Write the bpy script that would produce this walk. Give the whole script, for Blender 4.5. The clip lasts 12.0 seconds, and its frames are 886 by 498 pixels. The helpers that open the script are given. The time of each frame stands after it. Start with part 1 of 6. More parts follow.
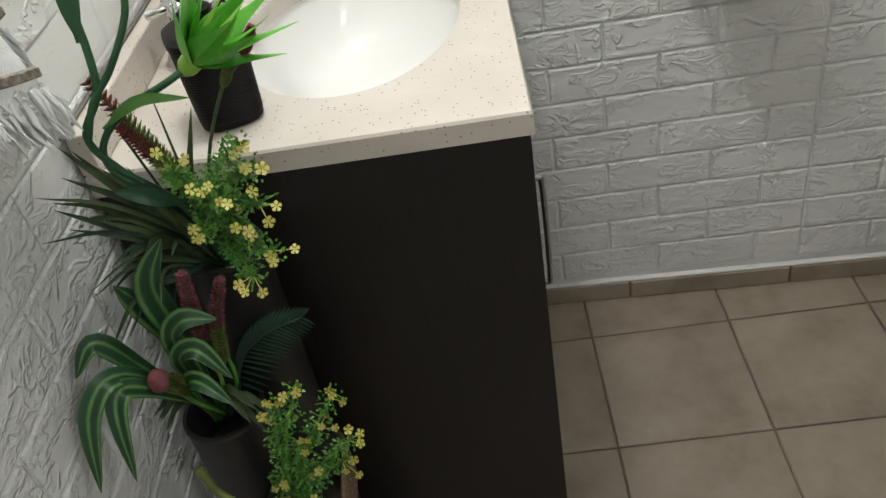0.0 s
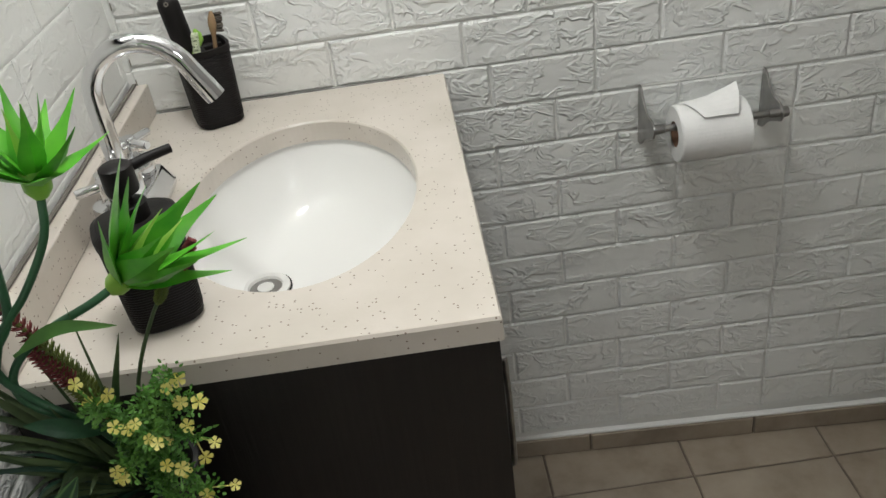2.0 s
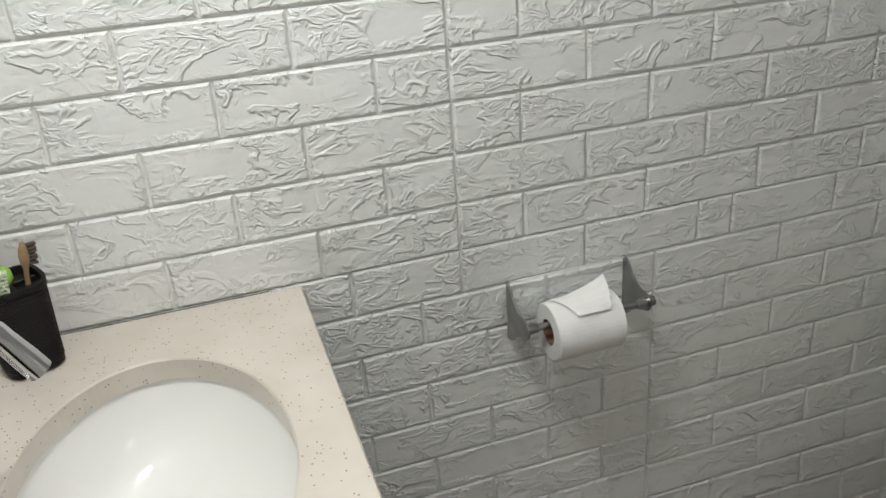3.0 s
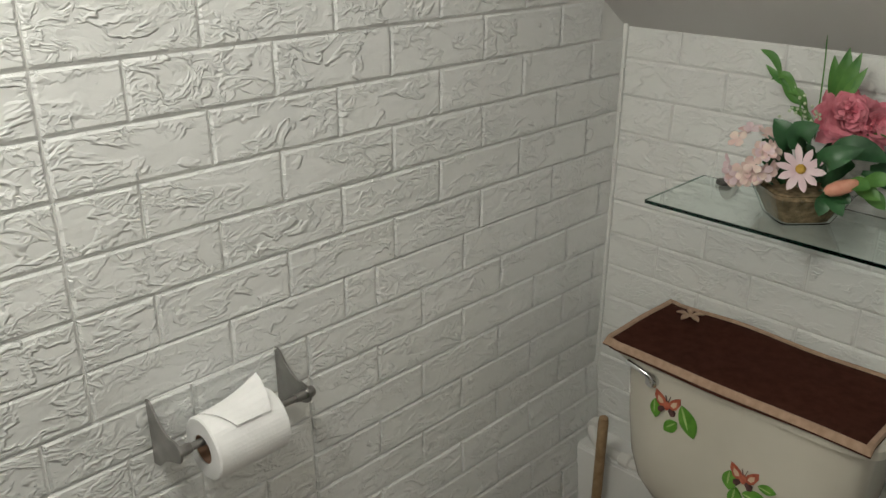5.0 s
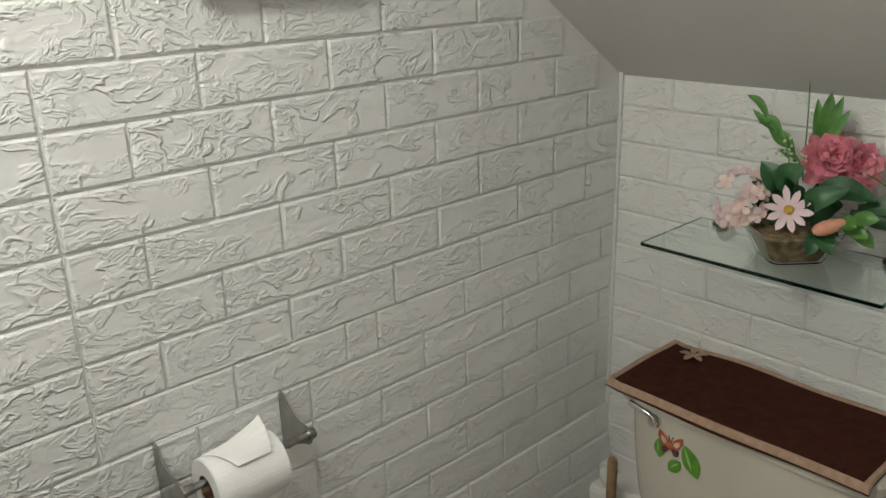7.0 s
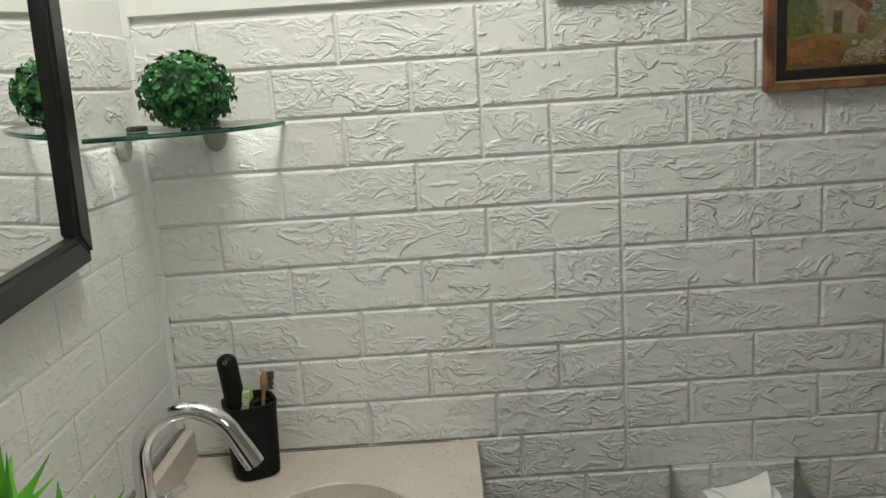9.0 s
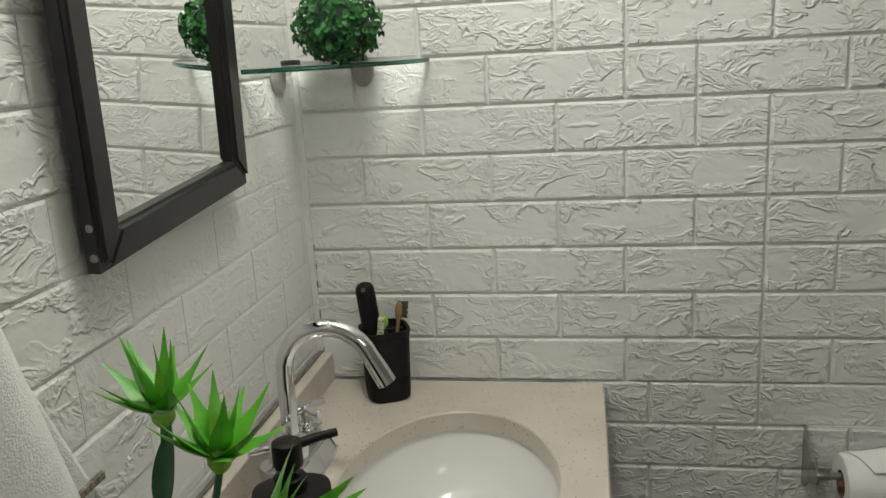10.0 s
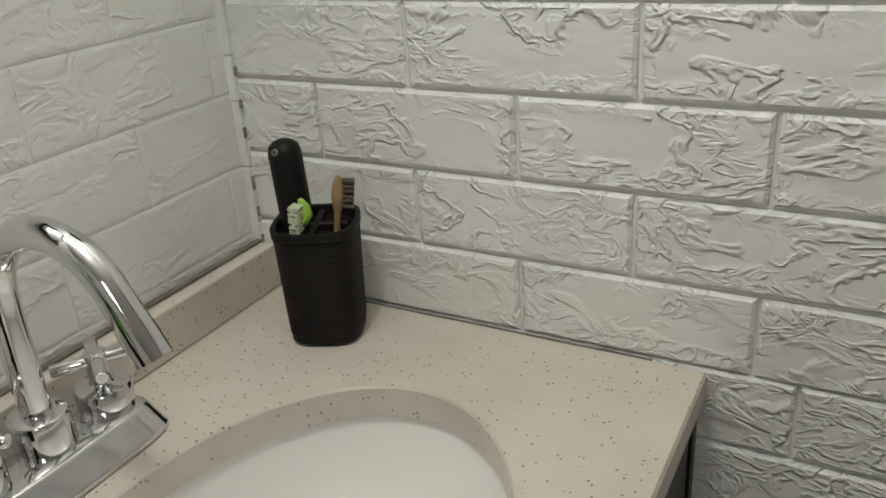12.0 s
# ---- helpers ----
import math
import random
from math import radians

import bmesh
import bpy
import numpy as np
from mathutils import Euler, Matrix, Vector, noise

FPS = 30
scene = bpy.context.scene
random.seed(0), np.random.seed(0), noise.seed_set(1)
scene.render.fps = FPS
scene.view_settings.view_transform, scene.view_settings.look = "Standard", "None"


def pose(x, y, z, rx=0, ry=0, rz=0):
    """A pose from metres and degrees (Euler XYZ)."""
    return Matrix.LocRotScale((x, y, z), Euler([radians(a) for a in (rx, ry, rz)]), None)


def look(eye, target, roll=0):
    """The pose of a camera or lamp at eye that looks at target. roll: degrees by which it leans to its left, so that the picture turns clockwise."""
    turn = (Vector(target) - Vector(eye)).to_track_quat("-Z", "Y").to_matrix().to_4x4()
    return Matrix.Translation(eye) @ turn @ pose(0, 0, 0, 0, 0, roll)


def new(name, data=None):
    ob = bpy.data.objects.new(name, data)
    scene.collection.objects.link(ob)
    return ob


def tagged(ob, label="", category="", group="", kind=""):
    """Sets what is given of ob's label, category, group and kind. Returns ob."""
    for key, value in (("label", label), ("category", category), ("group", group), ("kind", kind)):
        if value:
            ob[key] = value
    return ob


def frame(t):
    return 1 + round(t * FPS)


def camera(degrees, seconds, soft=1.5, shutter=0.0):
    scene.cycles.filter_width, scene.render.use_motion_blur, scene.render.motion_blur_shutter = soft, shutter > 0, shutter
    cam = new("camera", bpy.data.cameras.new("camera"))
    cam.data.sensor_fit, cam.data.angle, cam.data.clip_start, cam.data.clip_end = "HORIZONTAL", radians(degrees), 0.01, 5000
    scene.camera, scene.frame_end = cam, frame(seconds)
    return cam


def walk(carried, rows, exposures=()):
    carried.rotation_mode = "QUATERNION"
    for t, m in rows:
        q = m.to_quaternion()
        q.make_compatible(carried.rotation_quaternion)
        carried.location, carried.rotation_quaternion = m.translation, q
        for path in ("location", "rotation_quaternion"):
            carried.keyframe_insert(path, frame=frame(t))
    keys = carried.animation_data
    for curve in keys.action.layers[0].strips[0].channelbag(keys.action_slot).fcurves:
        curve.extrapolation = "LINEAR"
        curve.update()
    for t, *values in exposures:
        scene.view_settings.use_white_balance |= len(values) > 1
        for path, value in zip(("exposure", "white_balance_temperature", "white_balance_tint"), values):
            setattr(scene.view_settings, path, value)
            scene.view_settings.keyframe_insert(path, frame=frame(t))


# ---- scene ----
cam = camera(56.5, 12.0)
PATH = [
    (0, (0.401, -1.27, 1.22), (0.249, 0.278, -0.037), -11.3),
    (0.5, (0.404, -1.28, 1.203), (0.287, 0.193, -0.145), -11.2),
    (1, (0.396, -1.278, 1.217), (0.288, 0.258, -0.059), -10.3),
    (1.5, (0.39, -1.25, 1.238), (0.282, 0.372, 0.072), -9.6),
    (2, (0.395, -1.152, 1.258), (0.411, 0.529, 0.175), -7.9),
    (2.2, (0.392, -1.11, 1.265), (0.506, 0.596, 0.228), -7.1),
    (2.5, (0.379, -1.042, 1.288), (0.656, 0.677, 0.305), -5.9),
    (3, (0.351, -0.98, 1.322), (0.863, 0.747, 0.453), -4.3),
    (3.5, (0.354, -0.936, 1.338), (1.084, 0.759, 0.566), -2.8),
    (3.7, (0.35, -0.92, 1.338), (1.203, 0.736, 0.609), -1.7),
    (5.3, (0.381, -0.877, 1.321), (1.707, 0.381, 0.511), 0.1),
    (5.5, (0.38, -0.885, 1.319), (1.708, 0.353, 0.48), -0.2),
    (6, (0.39, -0.901, 1.32), (1.748, 0.286, 0.455), -0.9),
    (6.5, (0.395, -0.919, 1.334), (1.771, 0.319, 0.575), -1.0),
    (6.7, (0.39, -0.926, 1.337), (1.739, 0.363, 0.617), -1.0),
    (8.3, (0.392, -1.093, 1.36), (0.904, 0.789, 0.918), -5.4),
    (8.5, (0.414, -1.106, 1.36), (0.771, 0.818, 0.943), -5.3),
    (9, (0.414, -1.163, 1.347), (0.407, 0.798, 0.956), -3.8),
    (9.5, (0.419, -1.204, 1.343), (0.158, 0.736, 0.933), -2.8),
    (10, (0.418, -1.185, 1.326), (0.077, 0.728, 0.85), -3.2),
    (10.5, (0.421, -1.08, 1.309), (0.1, 0.811, 0.743), -3.3),
    (11, (0.448, -0.941, 1.232), (0.053, 0.903, 0.565), -2.9),
    (11.5, (0.511, -0.773, 1.19), (-0.114, 0.97, 0.435), -3.1),
    (12, (0.538, -0.577, 1.187), (-0.362, 1.009, 0.367), -3.9),
]
EXPOSURES = [(0.0, 0.25, 6250, 10), (0.5, 0.35, 6250, 10), (1.0, 0.35, 6250, 10), (1.5, 0.1, 6250, 10), (2.5, 0.0, 6200, 11), (3.7, 0.0, 6350, 9), (5.3, 0.1, 6600, 9), (6.7, 0.1, 6600, 9), (8.3, -0.64, 6600, 8), (9.5, -0.70, 6650, 7), (10.5, -0.72, 6650, 8), (12.0, -0.56, 6600, 9)]
walk(cam, [(t, look(eye, target, roll)) for t, eye, target, roll in PATH], EXPOSURES)

# ---- light ----
world = bpy.data.worlds.new("world")
world.use_nodes = True
world.node_tree.nodes["Background"].inputs[0].default_value = (0.9, 0.95, 1.0, 1)
world.node_tree.nodes["Background"].inputs[1].default_value = 0.05
scene.world = world


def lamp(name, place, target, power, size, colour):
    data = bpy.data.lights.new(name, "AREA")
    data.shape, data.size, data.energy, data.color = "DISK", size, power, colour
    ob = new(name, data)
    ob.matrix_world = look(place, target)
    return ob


# the bulb on the wall above the mirror
bulb = bpy.data.lights.new("mirror_lamp_light", "POINT")
bulb.energy, bulb.shadow_soft_size, bulb.color = 15.8, 0.06, (0.975, 0.985, 0.915)
new("mirror_lamp_light", bulb).matrix_world = pose(0.28, -0.46, 1.90)
# unseen fill light added behind the camera to brighten the mirror wall and towel
lamp("fill_light", (0.98, -1.36, 1.52), (0.0, -0.95, 0.55), 2.0, 0.30, (0.975, 0.985, 0.93))


# ---- materials ----
def material(name, colour, rough=0.5, metal=0.0, spec=0.5):
    m = bpy.data.materials.new(name)
    m.use_nodes = True
    b = m.node_tree.nodes["Principled BSDF"]
    b.inputs["Base Color"].default_value = (*colour, 1)
    b.inputs["Roughness"].default_value = rough
    b.inputs["Metallic"].default_value = metal
    b.inputs["Specular IOR Level"].default_value = spec
    return m


def node(m, kind, **values):
    n = m.node_tree.nodes.new(kind)
    for key, value in values.items():
        n.inputs[key].default_value = value
    return n


def link(m, a, b):
    m.node_tree.links.new(a, b)


def bsdf(m):
    return m.node_tree.nodes["Principled BSDF"]


def math_node(m, op, a, b=None):
    n = m.node_tree.nodes.new("ShaderNodeMath")
    n.operation = op
    for i, v in enumerate((a, b)):
        if v is None:
            continue
        if isinstance(v, (int, float)):
            n.inputs[i].default_value = v
        else:
            link(m, v, n.inputs[i])
    return n.outputs[0]


def ramp(m, source, stops):
    n = m.node_tree.nodes.new("ShaderNodeValToRGB")
    while len(n.color_ramp.elements) < len(stops):
        n.color_ramp.elements.new(0.5)
    for e, (at, c) in zip(n.color_ramp.elements, stops):
        e.position, e.color = at, (*c, 1)
    link(m, source, n.inputs[0])
    return n.outputs[0]


def coords(m, spread=False):
    """Object coordinates in metres, moved for each object by a random amount when spread."""
    c = m.node_tree.nodes.new("ShaderNodeTexCoord").outputs["Object"]
    if not spread:
        return c
    r = m.node_tree.nodes.new("ShaderNodeObjectInfo").outputs["Random"]
    add = m.node_tree.nodes.new("ShaderNodeVectorMath")
    add.operation = "ADD"
    link(m, c, add.inputs[0])
    k = math_node(m, "MULTIPLY", r, 37.0)
    comb = m.node_tree.nodes.new("ShaderNodeCombineXYZ")
    link(m, k, comb.inputs[0])
    link(m, k, comb.inputs[1])
    link(m, k, comb.inputs[2])
    link(m, comb.outputs[0], add.inputs[1])
    return add.outputs[0]


def noise_of(m, vec, scale, detail=3.0, rough=0.5, distortion=0.0):
    n = node(m, "ShaderNodeTexNoise", Scale=scale, Detail=detail, Roughness=rough, Distortion=distortion)
    link(m, vec, n.inputs["Vector"])
    return n.outputs[0]


def bump(m, height, distance, strength=1.0):
    n = node(m, "ShaderNodeBump", Strength=strength, Distance=distance)
    link(m, height, n.inputs["Height"])
    link(m, n.outputs[0], bsdf(m).inputs["Normal"])


def varied(name, dark, light, scale, rough=0.5, relief=0.0, fine=400.0, metal=0.0, spec=0.5, spread=True):
    """Paint, plastic or leaf: two tones mixed by noise, with fine relief."""
    m = material(name, light, rough, metal, spec)
    v = coords(m, spread)
    n = noise_of(m, v, scale, 4.0)
    link(m, ramp(m, n, [(0.3, dark), (0.7, light)]), bsdf(m).inputs["Base Color"])
    if relief:
        bump(m, noise_of(m, v, fine, 3.0), relief)
    return m


def smooth_line(m, source, level, sharp):
    """A rounded ridge, 0 to 1, where the source passes the level."""
    gap = math_node(m, "MULTIPLY", math_node(m, "ABSOLUTE", math_node(m, "SUBTRACT", source, level)), sharp)
    v = math_node(m, "SUBTRACT", 1.0, math_node(m, "MINIMUM", gap, 1.0))
    return math_node(m, "MULTIPLY", math_node(m, "MULTIPLY", v, v), math_node(m, "SUBTRACT", 3.0, math_node(m, "MULTIPLY", v, 2.0)))


def ease(m, source, low, high):
    n = m.node_tree.nodes.new("ShaderNodeMapRange")
    n.interpolation_type = "SMOOTHSTEP"
    n.inputs["From Min"].default_value, n.inputs["From Max"].default_value = low, high
    link(m, source, n.inputs["Value"])
    return n.outputs[0]


def foam(name, light, dark, depth, fine=1.0, rough=0.40):
    """White embossed foam: thin crooked folds, thickest round each brick's rim, on a nearly flat face."""
    m = material(name, light, rough, 0.0, 0.42)
    v = coords(m, True)
    stretch = m.node_tree.nodes.new("ShaderNodeMapping")
    stretch.inputs["Scale"].default_value = (0.72, 1.0, 1.15)
    stretch.inputs["Rotation"].default_value = (0, 0.22, 0)
    link(m, v, stretch.inputs["Vector"])
    s = stretch.outputs[0]
    sep = m.node_tree.nodes.new("ShaderNodeSeparateXYZ")
    link(m, m.node_tree.nodes.new("ShaderNodeTexCoord").outputs["Generated"], sep.inputs[0])
    rim = []
    for axis, size in ((0, 0.19), (2, 0.068)):
        off = math_node(m, "ABSOLUTE", math_node(m, "SUBTRACT", sep.outputs[axis], 0.5))
        rim.append(math_node(m, "MULTIPLY", math_node(m, "SUBTRACT", 0.5, off), size))
    rim = math_node(m, "SUBTRACT", 1.0, ease(m, math_node(m, "MINIMUM", rim[0], rim[1]), 0.004, 0.020))
    wide = noise_of(m, s, 21.0, 3.5, 0.58, 0.5)
    close = noise_of(m, s, 45.0 * fine, 3.0, 0.58, 0.7)
    cluster = noise_of(m, s, 21.0, 1.0)
    few = noise_of(m, s, 13.0, 1.0)
    long_folds = math_node(m, "MULTIPLY", math_node(m, "MULTIPLY", smooth_line(m, wide, 0.5, 19.0), 1.35), ease(m, few, 0.41, 0.54))
    spread = math_node(m, "ADD", ease(m, cluster, 0.45, 0.57), math_node(m, "MULTIPLY", rim, 0.55))
    short_folds = math_node(m, "MULTIPLY", smooth_line(m, close, 0.52, 10.0), math_node(m, "MINIMUM", spread, 1.0))
    folds = math_node(m, "MAXIMUM", long_folds, math_node(m, "MULTIPLY", short_folds, 0.85))
    step = math_node(m, "MULTIPLY", ease(m, wide, 0.485, 0.525), 0.3)
    face = math_node(m, "ADD", math_node(m, "MULTIPLY", noise_of(m, s, 90.0, 2.0), 0.40), math_node(m, "MULTIPLY", noise_of(m, s, 38.0, 1.0, 0.5, 0.6), 0.9))
    h = math_node(m, "ADD", math_node(m, "ADD", folds, step), face)
    bump(m, h, depth)
    stain = noise_of(m, m.node_tree.nodes.new("ShaderNodeNewGeometry").outputs["Position"], 2.3, 4.0, 0.6)
    link(m, ramp(m, stain, [(0.3, dark), (0.65, light)]), bsdf(m).inputs["Base Color"])
    return m


FOAM = foam("white_foam_brick", (0.80, 0.80, 0.79), (0.75, 0.75, 0.73), 0.0016)
FOAM_FLAT = foam("smooth_foam_brick", (0.80, 0.795, 0.775), (0.74, 0.735, 0.71), 0.0006, 0.6)
FOAM_SOFT = foam("worn_foam_brick", (0.80, 0.795, 0.775), (0.75, 0.745, 0.72), 0.0013, 0.8)
FOAM_ROUGH = foam("glossy_foam_brick", (0.80, 0.80, 0.79), (0.76, 0.76, 0.74), 0.0014, 1.15, 0.20)
FOAM_JOINT = varied("foam_joint", (0.76, 0.755, 0.73), (0.81, 0.80, 0.78), 9.0, 0.6, 0.0003)
PAINT = varied("white_wall_paint", (0.74, 0.73, 0.71), (0.80, 0.79, 0.77), 3.0, 0.7, 0.0004, 120.0)
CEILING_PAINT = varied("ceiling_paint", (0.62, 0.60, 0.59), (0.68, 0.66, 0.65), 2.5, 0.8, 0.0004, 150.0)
DIRT = varied("grey_dirt", (0.20, 0.18, 0.15), (0.42, 0.39, 0.34), 60.0, 0.9)
GAP = varied("dark_gap", (0.10, 0.09, 0.08), (0.22, 0.20, 0.17), 30.0, 0.9)


def floor_tile():
    m = material("beige_floor_tile", (0.42, 0.34, 0.27), 0.38)
    v = coords(m, True)
    cloud = noise_of(m, v, 9.0, 5.0, 0.6)
    link(m, ramp(m, cloud, [(0.28, (0.215, 0.172, 0.130)), (0.5, (0.315, 0.26, 0.202)), (0.75, (0.385, 0.327, 0.262))]), bsdf(m).inputs["Base Color"])
    bump(m, noise_of(m, v, 60.0, 4.0), 0.0008)
    return m


def stone():
    m = material("speckled_cream_stone", (0.70, 0.63, 0.55), 0.3)
    v = coords(m)
    tone = noise_of(m, v, 14.0, 4.0)
    base = ramp(m, tone, [(0.3, (0.58, 0.525, 0.46)), (0.7, (0.65, 0.59, 0.53))])
    vor = node(m, "ShaderNodeTexVoronoi", Scale=290.0)
    link(m, v, vor.inputs["Vector"])
    pick = m.node_tree.nodes.new("ShaderNodeSeparateColor")
    link(m, vor.outputs["Color"], pick.inputs[0])
    chosen = math_node(m, "GREATER_THAN", pick.outputs[0], 0.91)
    near = math_node(m, "LESS_THAN", vor.outputs["Distance"], 0.31)
    speck = math_node(m, "MULTIPLY", chosen, near)
    mix = m.node_tree.nodes.new("ShaderNodeMix")
    mix.data_type = "RGBA"
    link(m, speck, mix.inputs[0])
    link(m, base, mix.inputs[6])
    mix.inputs[7].default_value = (0.26, 0.20, 0.16, 1)
    link(m, mix.outputs[2], bsdf(m).inputs["Base Color"])
    bump(m, noise_of(m, v, 300.0, 2.0), 0.0001)
    return m


def dark_wood():
    m = material("dark_wood_laminate", (0.03, 0.02, 0.016), 0.42)
    v = coords(m)
    s = m.node_tree.nodes.new("ShaderNodeMapping")
    s.inputs["Scale"].default_value = (60.0, 60.0, 2.0)
    link(m, v, s.inputs["Vector"])
    n = noise_of(m, s.outputs[0], 3.0, 5.0, 0.6)
    link(m, ramp(m, n, [(0.3, (0.0055, 0.0043, 0.0040)), (0.7, (0.0120, 0.0092, 0.0082))]), bsdf(m).inputs["Base Color"])
    bump(m, n, 0.0003)
    return m


def glass(name, colour, rough=0.0):
    m = material(name, colour, rough)
    bsdf(m).inputs["Transmission Weight"].default_value = 1.0
    bsdf(m).inputs["IOR"].default_value = 1.5
    return m


TILE = floor_tile()
GROUT = varied("dark_grout", (0.13, 0.10, 0.078), (0.22, 0.175, 0.14), 40.0, 0.9, 0.0005)
STONE = stone()
WOOD = dark_wood()
CERAMIC = material("white_ceramic", (0.85, 0.84, 0.82), 0.12)
CREAM = varied("cream_porcelain", (0.60, 0.56, 0.48), (0.66, 0.62, 0.54), 6.0, 0.15)
CHROME = material("chrome", (0.72, 0.72, 0.73), 0.07, 1.0)
STEEL = varied("brushed_steel", (0.30, 0.29, 0.28), (0.42, 0.41, 0.40), 40.0, 0.28, 0.0, metal=1.0)
BLACK = varied("black_plastic", (0.006, 0.0046, 0.0044), (0.011, 0.0085, 0.0082), 30.0, 0.5, 0.0002, 300.0, spec=0.22)
BLACK_FRAME = varied("black_lacquer", (0.010, 0.009, 0.010), (0.02, 0.018, 0.018), 20.0, 0.33)
MIRROR = material("mirror_silver", (0.90, 0.91, 0.90), 0.01, 1.0)
GLASS = glass("clear_glass", (0.90, 0.98, 0.95))
GLASS_EDGE = glass("green_glass_edge", (0.10, 0.42, 0.30), 0.1)
PAPER = varied("white_paper", (0.80, 0.79, 0.78), (0.86, 0.85, 0.84), 30.0, 0.9, 0.0003, 250.0)
CARD = varied("brown_cardboard", (0.20, 0.11, 0.07), (0.28, 0.16, 0.10), 30.0, 0.9)
TERRY = varied("white_terry", (0.79, 0.785, 0.77), (0.87, 0.865, 0.85), 90.0, 1.0, 0.0014, 520.0)
FLUFF = varied("fluffy_terry", (0.84, 0.835, 0.82), (0.90, 0.895, 0.88), 90.0, 1.0)
bsdf(FLUFF).inputs["Subsurface Weight"].default_value = 0.7
bsdf(FLUFF).inputs["Subsurface Radius"].default_value = (1.0, 1.0, 1.0)
bsdf(FLUFF).inputs["Subsurface Scale"].default_value = 0.012
TRIM_CORD = varied("braided_trim", (0.10, 0.08, 0.06), (0.42, 0.37, 0.31), 230.0, 0.9, 0.001)
BROWN_CLOTH = varied("dark_brown_cloth", (0.045, 0.015, 0.010), (0.066, 0.024, 0.016), 60.0, 1.0, 0.0003, 700.0)
bsdf(BROWN_CLOTH).inputs["Specular IOR Level"].default_value = 0.08
TAN_CLOTH = varied("tan_piping", (0.34, 0.22, 0.15), (0.46, 0.31, 0.22), 90.0, 0.95, 0.0008, 600.0)
VASE = varied("charcoal_vase", (0.012, 0.0115, 0.0115), (0.022, 0.021, 0.020), 18.0, 0.45, 0.0004, 160.0)
JUTE = varied("jute_rope", (0.10, 0.065, 0.035), (0.24, 0.165, 0.10), 220.0, 0.95, 0.001, 700.0)
LIME = varied("lime_green_leaf", (0.045, 0.30, 0.012), (0.16, 0.52, 0.035), 30.0, 0.38)
LIME_PALE = varied("pale_lime_leaf", (0.15, 0.40, 0.03), (0.34, 0.55, 0.09), 25.0, 0.4)
STEM_GREEN = varied("green_stem", (0.015, 0.07, 0.03), (0.035, 0.13, 0.05), 25.0, 0.42)
GRASS = varied("dark_grass_blade", (0.022, 0.050, 0.018), (0.085, 0.13, 0.045), 18.0, 0.5)
FERN = varied("dark_fern", (0.008, 0.035, 0.022), (0.02, 0.07, 0.04), 30.0, 0.5)
SMALL_GREEN = varied("small_green_leaf", (0.05, 0.18, 0.025), (0.17, 0.38, 0.06), 60.0, 0.45)
YELLOW = varied("yellow_petal", (0.60, 0.54, 0.08), (0.80, 0.74, 0.26), 60.0, 0.5)
YELLOW_DULL = varied("dull_yellow_petal", (0.36, 0.34, 0.05), (0.55, 0.50, 0.12), 60.0, 0.5)
RED_SPIKE = varied("crimson_bristle", (0.12, 0.02, 0.025), (0.26, 0.06, 0.06), 60.0, 0.7)
PINK_SPIKE = varied("dusty_pink_bristle", (0.15, 0.04, 0.055), (0.30, 0.09, 0.11), 60.0, 0.7)
OLIVE_SPIKE = varied("olive_bristle", (0.08, 0.11, 0.02), (0.20, 0.24, 0.05), 60.0, 0.6)
BOXWOOD = varied("boxwood_leaf", (0.012, 0.07, 0.02), (0.05, 0.20, 0.05), 45.0, 0.45, spec=0.3)


def striped_leaf():
    """Green leaf with pale stripes along it; the strip's own x runs across the blade in the uv map."""
    m = material("striped_leaf", (0.05, 0.16, 0.04), 0.4)
    uv = m.node_tree.nodes.new("ShaderNodeUVMap")
    sep = m.node_tree.nodes.new("ShaderNodeSeparateXYZ")
    link(m, uv.outputs[0], sep.inputs[0])
    w = math_node(m, "SINE", math_node(m, "MULTIPLY", sep.outputs[0], 13.5))
    n = noise_of(m, coords(m, True), 30.0, 3.0)
    f = math_node(m, "ADD", math_node(m, "MULTIPLY", w, 0.5), math_node(m, "MULTIPLY", n, 0.6))
    link(m, ramp(m, f, [(0.25, (0.016, 0.060, 0.024)), (0.55, (0.035, 0.135, 0.032)), (0.85, (0.15, 0.27, 0.09))]), bsdf(m).inputs["Base Color"])
    return m


STRIPED = striped_leaf()


# ---- mesh helpers ----
def part(name, bm, mat, parent=None, label="", smooth=False):
    me = bpy.data.meshes.new(name)
    bm.to_mesh(me)
    bm.free()
    if smooth:
        for p in me.polygons:
            p.use_smooth = True
        me.set_sharp_from_angle(angle=math.radians(40))
    for mm in (mat if isinstance(mat, (list, tuple)) else [mat]):
        me.materials.append(mm)
    ob = new(name, me)
    if parent is not None:
        ob.parent = parent
    if label:
        ob["label"] = label
    return ob


def thing(name, m, label, category, group="", kind=""):
    ob = new(name)
    ob.matrix_world = m
    return tagged(ob, label, category, group, kind)


